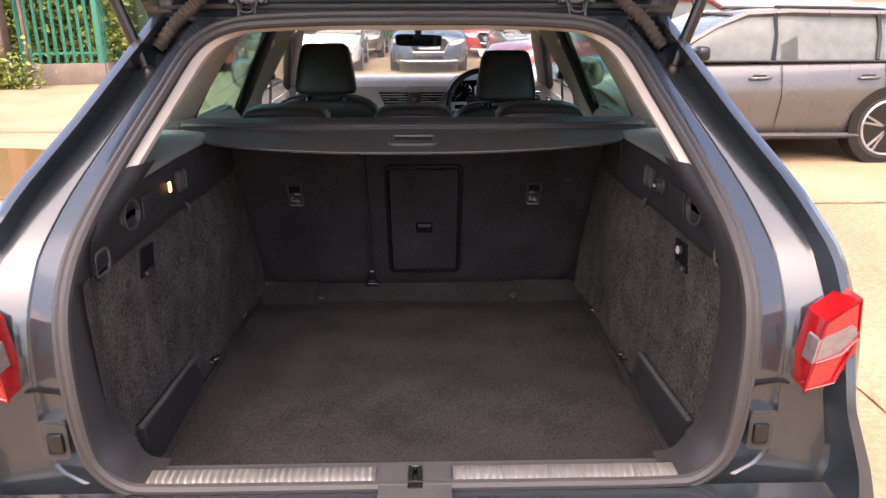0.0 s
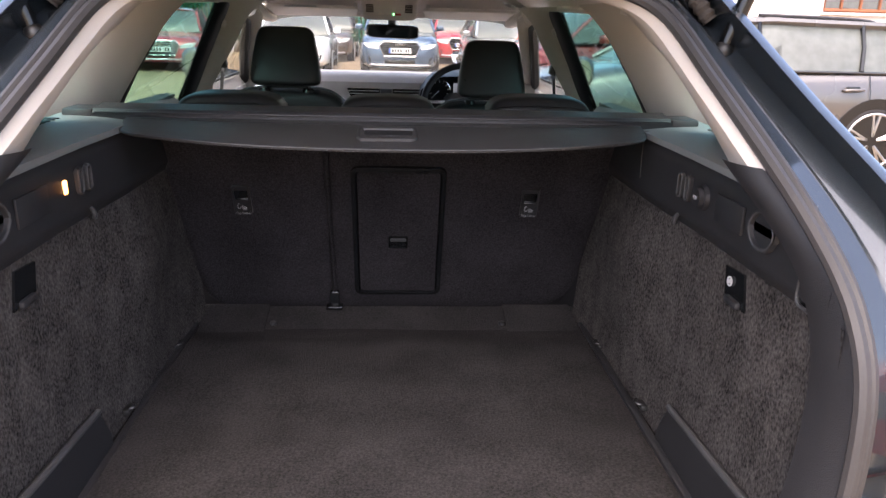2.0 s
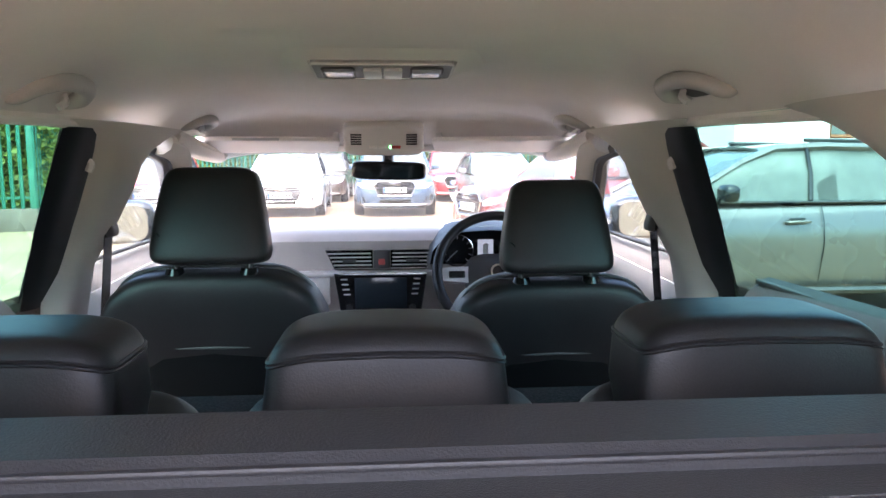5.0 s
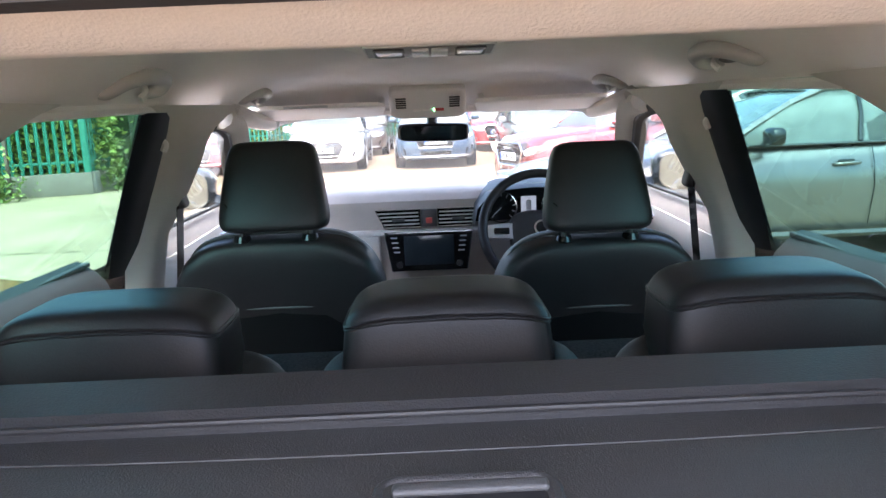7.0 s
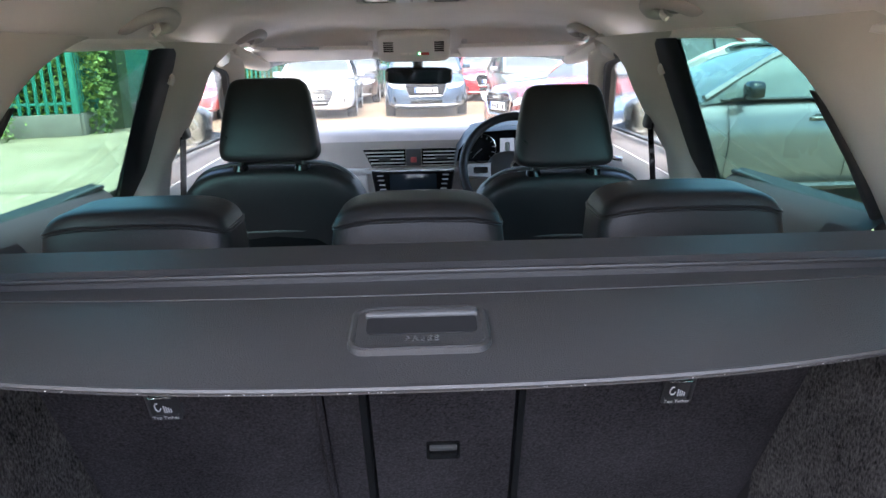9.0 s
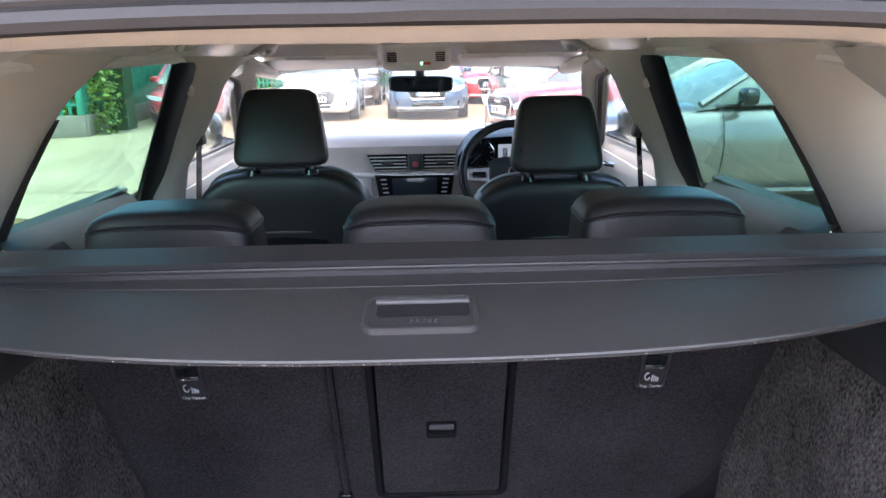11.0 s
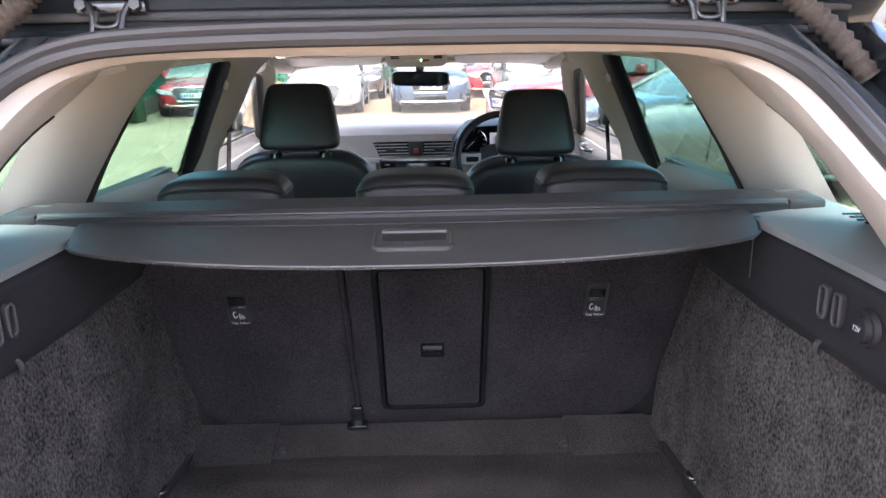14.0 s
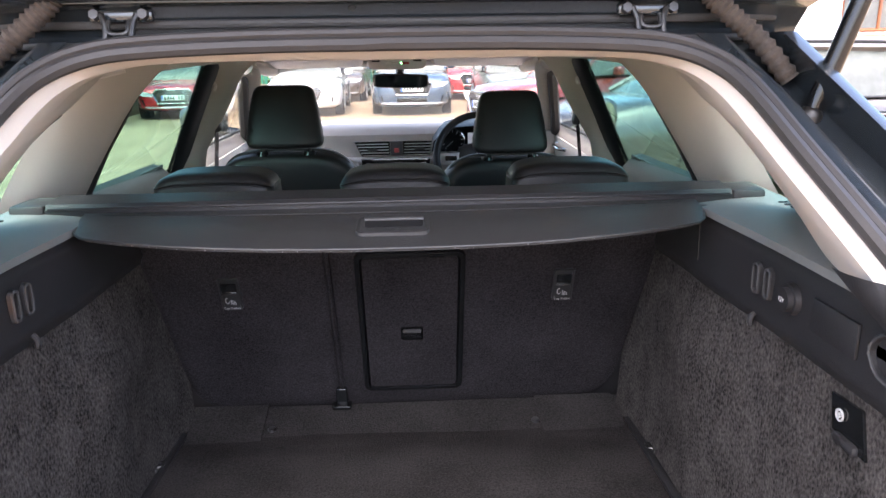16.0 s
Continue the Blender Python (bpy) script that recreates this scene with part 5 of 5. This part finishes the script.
def fence(a, c, label):
    """Palisade fence between two ground points."""
    a, c = Vector((*a, GROUND)), Vector((*c, GROUND))
    d = c - a
    ln = d.length
    m = Matrix.Translation(a) @ Matrix.Rotation(math.atan2(d.y, d.x), 4, "Z")
    f = new("fence")
    f.matrix_basis = m
    tagged(f, label, "fence", "palisade fences")
    def child(name, ob_data, local):
        o = new(name, ob_data)
        o.parent = f
        o.matrix_basis = local
    k = 0
    while 0.155 * k < ln:
        child("pale", PALE, Matrix.Translation((0.155 * k, 0, 0.32)))
        k += 1
    for z in (0.62, 2.30):
        part("rail", moved(box((ln / 2, 0.03, z), (ln, 0.05, 0.05), 0.004), m), GREEN_STEEL, f)
    for k in range(int(ln / 2.75) + 1):
        part("post", moved(box((2.75 * k, 0.06, 1.35), (0.08, 0.10, 2.70), 0.006), m), GREEN_STEEL, f)
    w = part("base_wall", moved(box((ln / 2, 0.02, 0.20), (ln, 0.16, 0.44), 0.012), m), CURB)
    tagged(w, "low stained wall under the fence", "wall", kind="structure")


fence((-18.0, 13.3), (-8.5, 14.0), "green steel palisade fence before an overgrown hedge")
fence((-8.0, 14.1), (-6.6, 14.6), "green steel palisade fence before an overgrown hedge")
fence((-6.6, 14.6), (-8.0, 27.5), "green steel palisade fence along the car park")
fence((-8.0, 27.5), (9.0, 27.5), "green steel palisade fence behind the parked cars")
b = bmesh.new()
rbox(b, (-8.25, 13.80, GROUND + 1.7), (0.30, 0.26, 3.4), 0.02)
rbox(b, (-7.95, 13.72, GROUND + 2.25), (0.55, 0.05, 0.06), 0.006)
rbox(b, (-7.70, 13.72, GROUND + 1.2), (0.06, 0.05, 2.2), 0.006)
gp = part("gate_post", b, RUST)
tagged(gp, "rusty brown steel gate post with a bracket", "post")


def leaf_mat(name, c1, c2):
    m = mat(name, c1, 0.55, var=0.4, scale=1.2, fine=9, bump=0.0, col2=c2)
    return m


LEAF = leaf_mat("leaves", (0.075, 0.125, 0.022), (0.30, 0.36, 0.07))


def leaves(name, count, place, size, label):
    """Many small folded leaves at the points that place() gives."""
    verts, faces = [], []
    rng = random.Random(count)
    for i in range(count):
        p = Vector(place(rng))
        r = Euler((rng.uniform(-1.2, 1.2), rng.uniform(-1.2, 1.2), rng.uniform(0, 6.28))).to_matrix()
        s = size * rng.uniform(0.6, 1.3)
        k = len(verts)
        verts += [p + r @ Vector(q) * s for q in ((0, -0.5, 0), (0.32, 0, 0.10), (0, 0.55, 0), (-0.32, 0, 0.10))]
        faces += [(k, k + 1, k + 2), (k, k + 2, k + 3)]
    me = bpy.data.meshes.new(name)
    me.from_pydata(verts, [], faces)
    me.materials.append(LEAF)
    ob = new(name, me)
    return tagged(ob, label, "hedge", kind="stuff")


def hedge_a(r):
    x = r.uniform(-19, -6.2)
    top = 3.3 + 0.5 * noise.noise((x * 0.6, 0, 0))
    z = r.uniform(0, top)
    y = 13.3 + (x + 18) * 0.115 + 0.25 + abs(r.gauss(0, 0.35)) + 0.25 * noise.noise((x, z, 2))
    return (x, y, GROUND + z)


def hedge_b(r):
    x = r.uniform(-9, 10)
    top = 2.9 + 0.8 * noise.noise((x * 0.5, 0, 4))
    z = r.uniform(0.2, top)
    return (x, 27.9 + abs(r.gauss(0, 0.4)), GROUND + z)


def hedge_c(r):
    t = r.random()
    z = r.uniform(0.2, 2.9 + 0.6 * noise.noise((t * 6, 1, 4)))
    return (-6.6 - 1.4 * t - 0.35 - abs(r.gauss(0, 0.35)), 14.6 + 13 * t, GROUND + z)


def weeds(r):
    x = r.choice((-9.6, -9.1, -8.7, -8.0, -10.4, -11.2)) + r.gauss(0, 0.3)
    return (x, 13.35 + 0.115 * (x + 9) + r.gauss(0, 0.12), GROUND + abs(r.gauss(0, 0.32)))


def shrub(r):
    a, q = r.uniform(0, 6.28), abs(r.gauss(0, 0.5))
    return (1.75 + 0.8 * q * math.cos(a), 26.4 + 0.6 * q * math.sin(a), GROUND + r.uniform(0.0, 2.6))


leaves("hedge", 26000, hedge_a, 0.13, "overgrown yellow-green hedge behind the fence")
leaves("hedge", 14000, hedge_b, 0.17, "green hedge behind the far fence")
leaves("hedge", 12000, hedge_c, 0.15, "green hedge along the side fence")
leaves("weeds", 3400, weeds, 0.10, "weeds and ivy at the foot of the gate post")
leaves("shrub", 1500, shrub, 0.15, "green shrub by the far fence")
# added slabs behind the leaves; their dark colour paints the hedge's inner shade
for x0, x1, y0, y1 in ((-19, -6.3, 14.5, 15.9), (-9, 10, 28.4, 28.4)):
    bk = part("hedge_shade_core", loft(bmesh.new(), [[(x0, y0 + d, GROUND), (x1, y1 + d, GROUND), (x1, y1 + d, GROUND + 2.7), ((x0 + x1) / 2, (y0 + y1) / 2 + d, GROUND + 2.5), (x0, y0 + d, GROUND + 2.8)] for d in (0, 0.5)], caps=True), mat("hedge_shade_core", (0.03, 0.05, 0.012), 0.9, var=0.5, scale=3, fine=20, bump=0.5), smooth=False)
    tagged(bk, "solid slab behind the leaves, coloured dark as the hedge's shaded inside", "hedge", kind="stuff")

# white building
WALL = mat("white_render", (0.64, 0.61, 0.59), 0.9, var=0.10, scale=0.8, fine=40, bump=0.3)
BROWN = mat("brown_wood", (0.22, 0.075, 0.030), 0.55, var=0.3, scale=4, fine=60, bump=0.2)
bld = thing("building", (14, 17, GROUND), "white rendered building with brown wooden windows", "building")


def wall_with_windows():
    b = bmesh.new()
    xs, zs = [6.8, 8.75, 10.4, 12.4, 14.0, 16.0, 17.6, 24.0], [GROUND, 1.60, 3.0, 3.6]
    for i, (x0, x1) in enumerate(zip(xs, xs[1:])):
        for j, (z0, z1) in enumerate(zip(zs, zs[1:])):
            if not (j == 1 and i % 2 == 1):
                rbox(b, ((x0 + x1) / 2, 14.6, (z0 + z1) / 2), (x1 - x0, 0.3, z1 - z0), 0)
    rbox(b, (6.8 + 0.15, 18.6, 1.75), (0.3, 7.7, 3.68), 0)
    bmesh.ops.remove_doubles(b, verts=b.verts, dist=0.001)
    return b


part("wall", wall_with_windows(), WALL, bld, "white rendered wall", smooth=False)
part("roof", box((15.4, 18.6, 3.75), (18.0, 8.8, 0.30), 0.03), mat("roof_felt", (0.10, 0.10, 0.11), 0.8), bld, "dark flat roof")
part("plinth", box((15.4, 14.43, 0.15), (17.2, 0.05, 0.48), 0.01), mat("plinth", (0.40, 0.37, 0.36), 0.8, var=0.15), bld)
for x0, x1 in ((8.75, 10.4), (12.4, 14.0), (16.0, 17.6)):
    w = part("window", tube(bmesh.new(), [(x0 + 0.04, 14.52, 1.64), (x1 - 0.04, 14.52, 1.64), (x1 - 0.04, 14.52, 2.96), (x0 + 0.04, 14.52, 2.96)], 0.06, 4, closed=True), BROWN, bld, "brown wooden window", smooth=False)
    for k in (1, 2, 3):
        part("mullion", box((x0 + (x1 - x0) * k / 4, 14.52, 2.3), (0.05, 0.06, 1.36), 0.006), BROWN, w)
    part("mullion", box(((x0 + x1) / 2, 14.52, 2.3), (x1 - x0, 0.05, 0.05), 0.006), BROWN, w)
    part("pane", box(((x0 + x1) / 2, 14.54, 2.3), (x1 - x0, 0.01, 1.36), 0), mat("dark_pane", (0.12, 0.13, 0.13), 0.08, var=0.2, bump=0), w)
    part("sill", box(((x0 + x1) / 2, 14.42, 1.58), (x1 - x0 + 0.1, 0.16, 0.05), 0.008), WALL, w)

# ---- parked cars ----
TYRE = mat("tyre", (0.022, 0.021, 0.021), 0.85, var=0.3, scale=10, fine=80, bump=0.3)
RIM = mat("alloy", (0.42, 0.42, 0.42), 0.3, metal=0.9, var=0.12, scale=10, bump=0)
CAR_GLASS = mat("car_glass", (0.11, 0.12, 0.11), 0.06, var=0.2, scale=2, fine=10, bump=0.0, spec=0.35)
HEAD = mat("headlamp", (0.75, 0.77, 0.78), 0.08, var=0.15, scale=18, fine=60, bump=0.1, coat=1.0)


def wheel_parts(parent, x, y, r, s, z=0.0):
    w = part("wheel", tube(bmesh.new(), [(x, y + (r - 0.055) * math.cos(a * 0.1963), z + r + (r - 0.055) * math.sin(a * 0.1963)) for a in range(32)], 0.055, 10, closed=True, flat=1.0), TYRE, parent, "black tyre on an alloy rim")
    b = bmesh.new()
    bmesh.ops.create_cone(b, cap_ends=True, segments=32, radius1=r - 0.10, radius2=r - 0.10, depth=0.15, matrix=pose(x - s * 0.03, y, z + r, 0, 90))
    part("barrel", b, BLACK_GLOSS, w)
    part("rim_edge", tube(bmesh.new(), [(x + s * 0.05, y + (r - 0.085) * math.cos(a * 0.1963), z + r + (r - 0.085) * math.sin(a * 0.1963)) for a in range(32)], 0.013, 6, closed=True), RIM, w, "silver rim")
    for k in range(5):
        for off in (-0.13, 0.13):
            a = 2 * math.pi * k / 5 + 0.3
            part("spoke", tube(bmesh.new(), [(x + s * 0.052, y + 0.05 * math.cos(a), z + r + 0.05 * math.sin(a)), (x + s * 0.052, y + (r - 0.09) * math.cos(a + off), z + r + (r - 0.09) * math.sin(a + off))], 0.014, 5), RIM, w)
    return w


def road_car(at, heading, ln, wd, ht, paint, label, face="suv", group="parked cars"):
    """A parked car; its front looks along -y before it is turned."""
    h, w, belt = ln / 2, wd / 2, ht * (0.675 if face == "estate" else 0.63)
    hood = belt * (0.94 if face == "suv" else 0.90)
    c = thing("parked_car", (0, 0, 0), label, "car", group)
    gc = 0.20
    st = [(-h, 0.62, gc + 0.16, hood * 0.62), (-h + 0.05, 0.80, gc + 0.05, hood * 0.76), (-h + 0.22, 0.93, gc, hood * 0.90), (-h + 0.55, 0.99, gc - 0.01, hood * 0.955), (-h + 1.0, 1.0, gc, hood * 0.99), (-h + 1.45, 1.0, gc, belt * 0.985), (0.0, 1.0, gc, belt), (h - 0.9, 1.0, gc, belt * 1.03), (h - 0.35, 0.97, gc + 0.04, belt * 1.05), (h - 0.08, 0.88, gc + 0.10, belt * 1.0), (h, 0.74, gc + 0.20, belt * 0.85)]
    rings = []
    for y, k, zb, zt in st:
        a = w * k
        half = [(0.0, zb), (a * 0.80, zb), (a * 0.96, zb + (zt - zb) * 0.14), (a * 0.99, zb + (zt - zb) * 0.40), (a, zb + (zt - zb) * 0.60), (a * 0.975, zb + (zt - zb) * 0.80), (a * 0.93, zb + (zt - zb) * 0.93), (a * 0.82, zt), (a * 0.4, zt + 0.02), (0, zt + 0.025)]
        rings.append([(x, y, z) for x, z in half] + [(-x, y, z) for x, z in reversed(half[1:-1])])
    b = loft(bmesh.new(), rings, caps=True)
    bmesh.ops.subdivide_edges(b, edges=[e for e in b.edges], cuts=1, smooth=0.6, use_grid_fill=True)
    body = part("body", b, paint, c, angle=50)
    # cabin: glass below, painted roof and pillars
    sh = 0.28 if face == "estate" else 0.0
    f0, f1, r1, r0 = -h + 1.22 + 1.35 * sh, -h + 2.05 + 1.4 * sh, h - (0.95 if face != "sedan" else 1.35), h - (0.28 if face != "sedan" else 0.75)
    cab = [(f0, 0.86, belt * 0.97, 0.0), (f0 + 0.27, 0.85, belt, 0.33), (f0 + 0.55, 0.83, belt, 0.68), (f1, 0.80, belt, 0.93), (f1 + 0.5, 0.785, belt, 1.0), (0.3, 0.785, belt, 1.0), (r1, 0.77, belt, 0.94), ((r0 + r1) / 2, 0.77, belt, 0.62), (r0, 0.80, belt, 0.05)]
    rings = []
    for y, k, z0, t in cab:
        zr = z0 + (ht - z0 - 0.035) * t
        a0, a1 = w * 0.915, w * (0.915 - (0.915 - k + 0.06) * t)
        half = [(0, z0 - 0.02), (a0, z0 - 0.02), (a0 * 0.5 + a1 * 0.5, z0 + (zr - z0) * 0.5), (a1 + 0.0, zr - 0.02 * t), (a1 * 0.9, zr + 0.005), (0, zr + 0.02)]
        rings.append([(x, y, z) for x, z in half] + [(-x, y, z) for x, z in reversed(half[1:-1])])
    part("cabin_glass", loft(bmesh.new(), rings, caps=True), CAR_GLASS, c, "dark car windows", angle=60)
    zr = ht - 0.03
    def roof(u, v):
        y = f1 - 0.06 + (r1 + 0.10 - f1 + 0.06) * v
        k = 2 * u - 1
        t = lerp(y, [f1 - 0.1, f1 + 0.5, 0.3, r1 + 0.1], [0.91, 1.0, 1.0, 0.915])
        return (k * w * 0.735, y, belt + (ht - belt) * t - 0.045 * abs(k) ** 4)
    part("roof", sheet(roof, 14, 14, 0.02, (0, 0, -1)), paint, c)
    for s in (1, -1):
        top = lambda y, t: (s * (w * (0.915 - (0.915 - 0.72) * t) + 0.004), y, belt + (ht - belt - 0.035) * t)
        part("pillar", tube(bmesh.new(), [top(f0 + 0.02, 0.0), top(f0 + 0.30, 0.36), top(f0 + 0.58, 0.70), top(f1 + 0.02, 0.95), top(f1 + 0.5, 1.0), top(0.3, 1.0), top(r1, 0.95), top((r0 + r1) / 2, 0.62), top(r0, 0.03)], 0.034, 6), paint, c)
        for y in (-0.02 + sh, 0.98 + sh):
            part("pillar", tube(bmesh.new(), [top(y - 0.04, 0.0), top(y, 0.5), top(y, 0.98)], 0.032, 6, flat=0.6), BLACK_GLOSS, c, "black window pillar")
        part("window_trim", tube(bmesh.new(), [(s * (w * 0.925), y, belt - 0.01) for y in (f0 + 0.15, 0, r0 - 0.25)], 0.014, 6), BLACK_GLOSS, c)
        part("roof_rail", tube(bmesh.new(), smooth_line([(s * w * 0.70, f1 + 0.25, ht - 0.05), (s * w * 0.70, f1 + 0.45, ht), (s * w * 0.70, 0.3, ht + 0.01), (s * w * 0.69, r1 - 0.3, ht - 0.01), (s * w * 0.69, r1 - 0.05, ht - 0.06)], 4), 0.017, 6), DARK_STEEL, c)
        for y in (-h + 1.52 + sh, 0.02 + sh, 1.02 + sh):
            part("door_gap", tube(bmesh.new(), [(s * w * 0.94, y, belt - 0.03), (s * (w * 1.0), y, belt * 0.82), (s * (w * 1.003), y + 0.01, belt * 0.65), (s * (w * 0.99), y - 0.02, gc + 0.14)], 0.004, 4), BLACK_GLOSS, c)
        for y in (-0.19 + sh, 0.86 + sh):
            hd = part("door_handle", tube(bmesh.new(), smooth_line([(s * w * 0.985, y - 0.10, belt * 0.83), (s * (w * 1.0 + 0.018), y - 0.07, belt * 0.835), (s * (w * 1.0 + 0.018), y + 0.07, belt * 0.84), (s * w * 0.985, y + 0.10, belt * 0.84)], 4), 0.014, 8), paint, c)
            part("handle_cup", box((s * (w * 0.993), y - 0.01, belt * 0.845), (0.012, 0.13, 0.045), 0.005), BLACK_GLOSS, hd)
        part("sill_moulding", tube(bmesh.new(), [(s * w * 0.985, -h + 1.35, gc + 0.07), (s * w * 0.985, h - 1.35, gc + 0.07)], 0.03, 6), DARK_STEEL, c)
        m = part("door_mirror", moved(pad(0.20, 0.13, 0.14, 0.6, 0.6), Matrix.Translation((s * (w + 0.09), f0 + 0.62 - sh, belt + 0.07))), paint if face != "estate" else BLACK_GLOSS, c)
        part("mirror_foot", tube(bmesh.new(), [(s * (w * 0.92), f0 + 0.62 - sh, belt), (s * (w + 0.05), f0 + 0.62 - sh, belt + 0.02)], 0.025, 6), BLACK_GLOSS, m)
        for y in (-h + 0.90, h - 0.98 - sh * 0.35):
            r = 0.345 if face in ("suv", "estate") else 0.325
            arch = bmesh.new()
            bmesh.ops.create_cone(arch, cap_ends=True, segments=32, radius1=r + 0.045, radius2=r + 0.045, depth=0.22, matrix=pose(s * (w - 0.104), y, r + 0.01, 0, 90))
            part("wheel_arch", arch, BLACK_GLOSS, c)
            wheel_parts(c, s * (w - 0.045), y, r, s)
        # lamps
        lx = s * w * 0.68
        lamp = part("headlamp", loft(bmesh.new(), [[(lx + s * a, -h + d + 0.10 * (a + 0.15), hood * 0.74 + e) for a, e in ((-0.16, -0.02), (-0.14, -0.085), (0.10, -0.055), (0.20, 0.015), (0.21, 0.06), (0.0, 0.035))] for d in (-0.005, 0.30)], caps=True), HEAD, c, "clear headlamp", smooth=False)
        part("lamp_bar", tube(bmesh.new(), [(lx - s * 0.15, -h - 0.008, hood * 0.74 - 0.03), (lx + s * 0.18, -h + 0.03, hood * 0.74 + 0.025)], 0.010, 5), WHITE_PRINT, lamp)
        part("side_intake", loft(bmesh.new(), [[(s * (w * 0.58 + a), -h + d + 0.05 * (a + 0.15), 0.40 + e) for a, e in ((-0.12, -0.08), (0.16, -0.06), (0.20, 0.07), (-0.06, 0.05))] for d in (0.02, 0.25)], caps=True), BLACK_GLOSS, c, smooth=False)
    gw = w * 0.50
    gz = hood * 0.70
    gr = part("grille", loft(bmesh.new(), [[(a, -h + d, gz + e) for a, e in ((-gw * 0.82, 0.13), (gw * 0.82, 0.13), (gw, 0.03), (gw * 0.78, -0.20), (-gw * 0.78, -0.20), (-gw, 0.03))] for d in (-0.03, 0.25)], caps=True), BLACK_GLOSS, c, "black grille with bars", smooth=False)
    for k in range(7):
        part("grille_bar", box((0, -h - 0.033, gz + 0.11 - 0.047 * k), (gw * (1.66 if k not in (1, 2, 3) else 1.85) * (1.0 if k < 5 else 0.92), 0.012, 0.011), 0.002), CHROME if face != "suv" else DARK_STEEL, gr)
    part("grille_frame", tube(bmesh.new(), [(a, -h - 0.030, gz + e) for a, e in ((-gw * 0.82, 0.13), (gw * 0.82, 0.13), (gw, 0.03), (gw * 0.78, -0.20), (-gw * 0.78, -0.20), (-gw, 0.03))], 0.012, 5, closed=True), CHROME, gr)
    for k in range(4):
        part("badge", tube(bmesh.new(), [(-0.084 + 0.056 * k + 0.036 * math.cos(a * 0.5236), -h - 0.046, gz + 0.075 + 0.036 * math.sin(a * 0.5236)) for a in range(12)], 0.006, 5, closed=True), CHROME, gr)
    pl = part("number_plate", box((0, -h - 0.045, gz - 0.07), (0.52, 0.012, 0.115), 0.004), mat("plate_white", (0.82, 0.82, 0.78), 0.4, var=0.04, bump=0), c, "white number plate")
    for k in range(7):
        if k != 4:
            part("plate_bar", box((-0.165 + 0.062 * k, -h - 0.052, gz - 0.07), (0.038, 0.004, 0.075), 0), BLACK_GLOSS, pl)
    part("plate_band", box((-0.235, -h - 0.052, gz - 0.07), (0.045, 0.004, 0.105), 0), mat("plate_blue", (0.02, 0.10, 0.45), 0.4, bump=0), pl)
    part("bumper_lip", tube(bmesh.new(), smooth_line([(-w * 0.85, -h + 0.22, 0.31), (-w * 0.6, -h - 0.01, 0.29), (0, -h - 0.045, 0.285), (w * 0.6, -h - 0.01, 0.29), (w * 0.85, -h + 0.22, 0.31)], 4), 0.022, 6), SATIN, c)
    part("lower_intake", box((0, -h + 0.10, 0.37), (gw * 1.5, 0.28, 0.10), 0.01), BLACK_GLOSS, c)
    part("underside", box((0, 0, 0.26), (wd * 0.8, ln * 0.86, 0.10), 0.02), BLACK_GLOSS, c)
    for s in (1, -1):
        part("rear_lamp", moved(pad(0.30, 0.12, 0.14, 0.5, 0.5), Matrix.Translation((s * w * 0.72, h - 0.09, belt * 0.90))), LAMP_RED, c, "red rear lamp")
    part("wiper", tube(bmesh.new(), [(-0.45, f0 + 0.12, belt + 0.04), (0.25, f0 + 0.16, belt + 0.05)], 0.010, 5), BLACK_GLOSS, c)
    c.matrix_basis = pose(at[0], at[1], GROUND, 0, 0, heading)
    return c


def car_paint(name, col, metal=0.3):
    return mat(name, col, 0.28, metal=metal, var=0.08, scale=2, fine=300, bump=0.01, coat=1.0)


RED = car_paint("red_paint", (0.50, 0.022, 0.028), 0.1)
road_car((0.12, 19.3), 0, 4.66, 1.89, 1.66, car_paint("blue_paint", (0.055, 0.10, 0.16), 0.4), "steel blue sport utility vehicle facing the estate car", "suv")
road_car((-2.55, 19.5), 2, 4.94, 1.89, 1.46, car_paint("white_paint", (0.80, 0.80, 0.80), 0.0), "white saloon car parked nose out", "sedan")
road_car((-2.2, 24.9), 0, 4.6, 1.80, 1.58, car_paint("brown_paint", (0.10, 0.075, 0.06), 0.3), "dark brown car behind the white saloon", "hatch")
road_car((-5.75, 19.2), 8, 4.1, 1.78, 1.46, RED, "bright red hatchback parked nose out", "hatch")
road_car((3.35, 11.9), -72, 4.55, 1.82, 1.66, car_paint("maroon_paint", (0.24, 0.035, 0.028), 0.25), "dark red sport utility vehicle parked crosswise", "suv")
road_car((2.9, 20.2), 4, 4.3, 1.78, 1.48, car_paint("silver_paint", (0.42, 0.42, 0.42), 0.5), "silver hatchback parked by the fence", "hatch")
road_car((2.1, 24.7), 0, 4.4, 1.80, 1.62, RED, "red car parked by the far fence", "suv")
road_car((3.12, 6.85), -90, 4.95, 1.90, 1.45, car_paint("grey_paint_light", (0.095, 0.088, 0.083), 0.4), "silver grey estate car parked crosswise beside the open boot", "estate")

for s in (1, -1):
    for y in (0.82, 3.66):
        wheel_parts(car, s * 0.80, y, 0.33, s, GROUND)
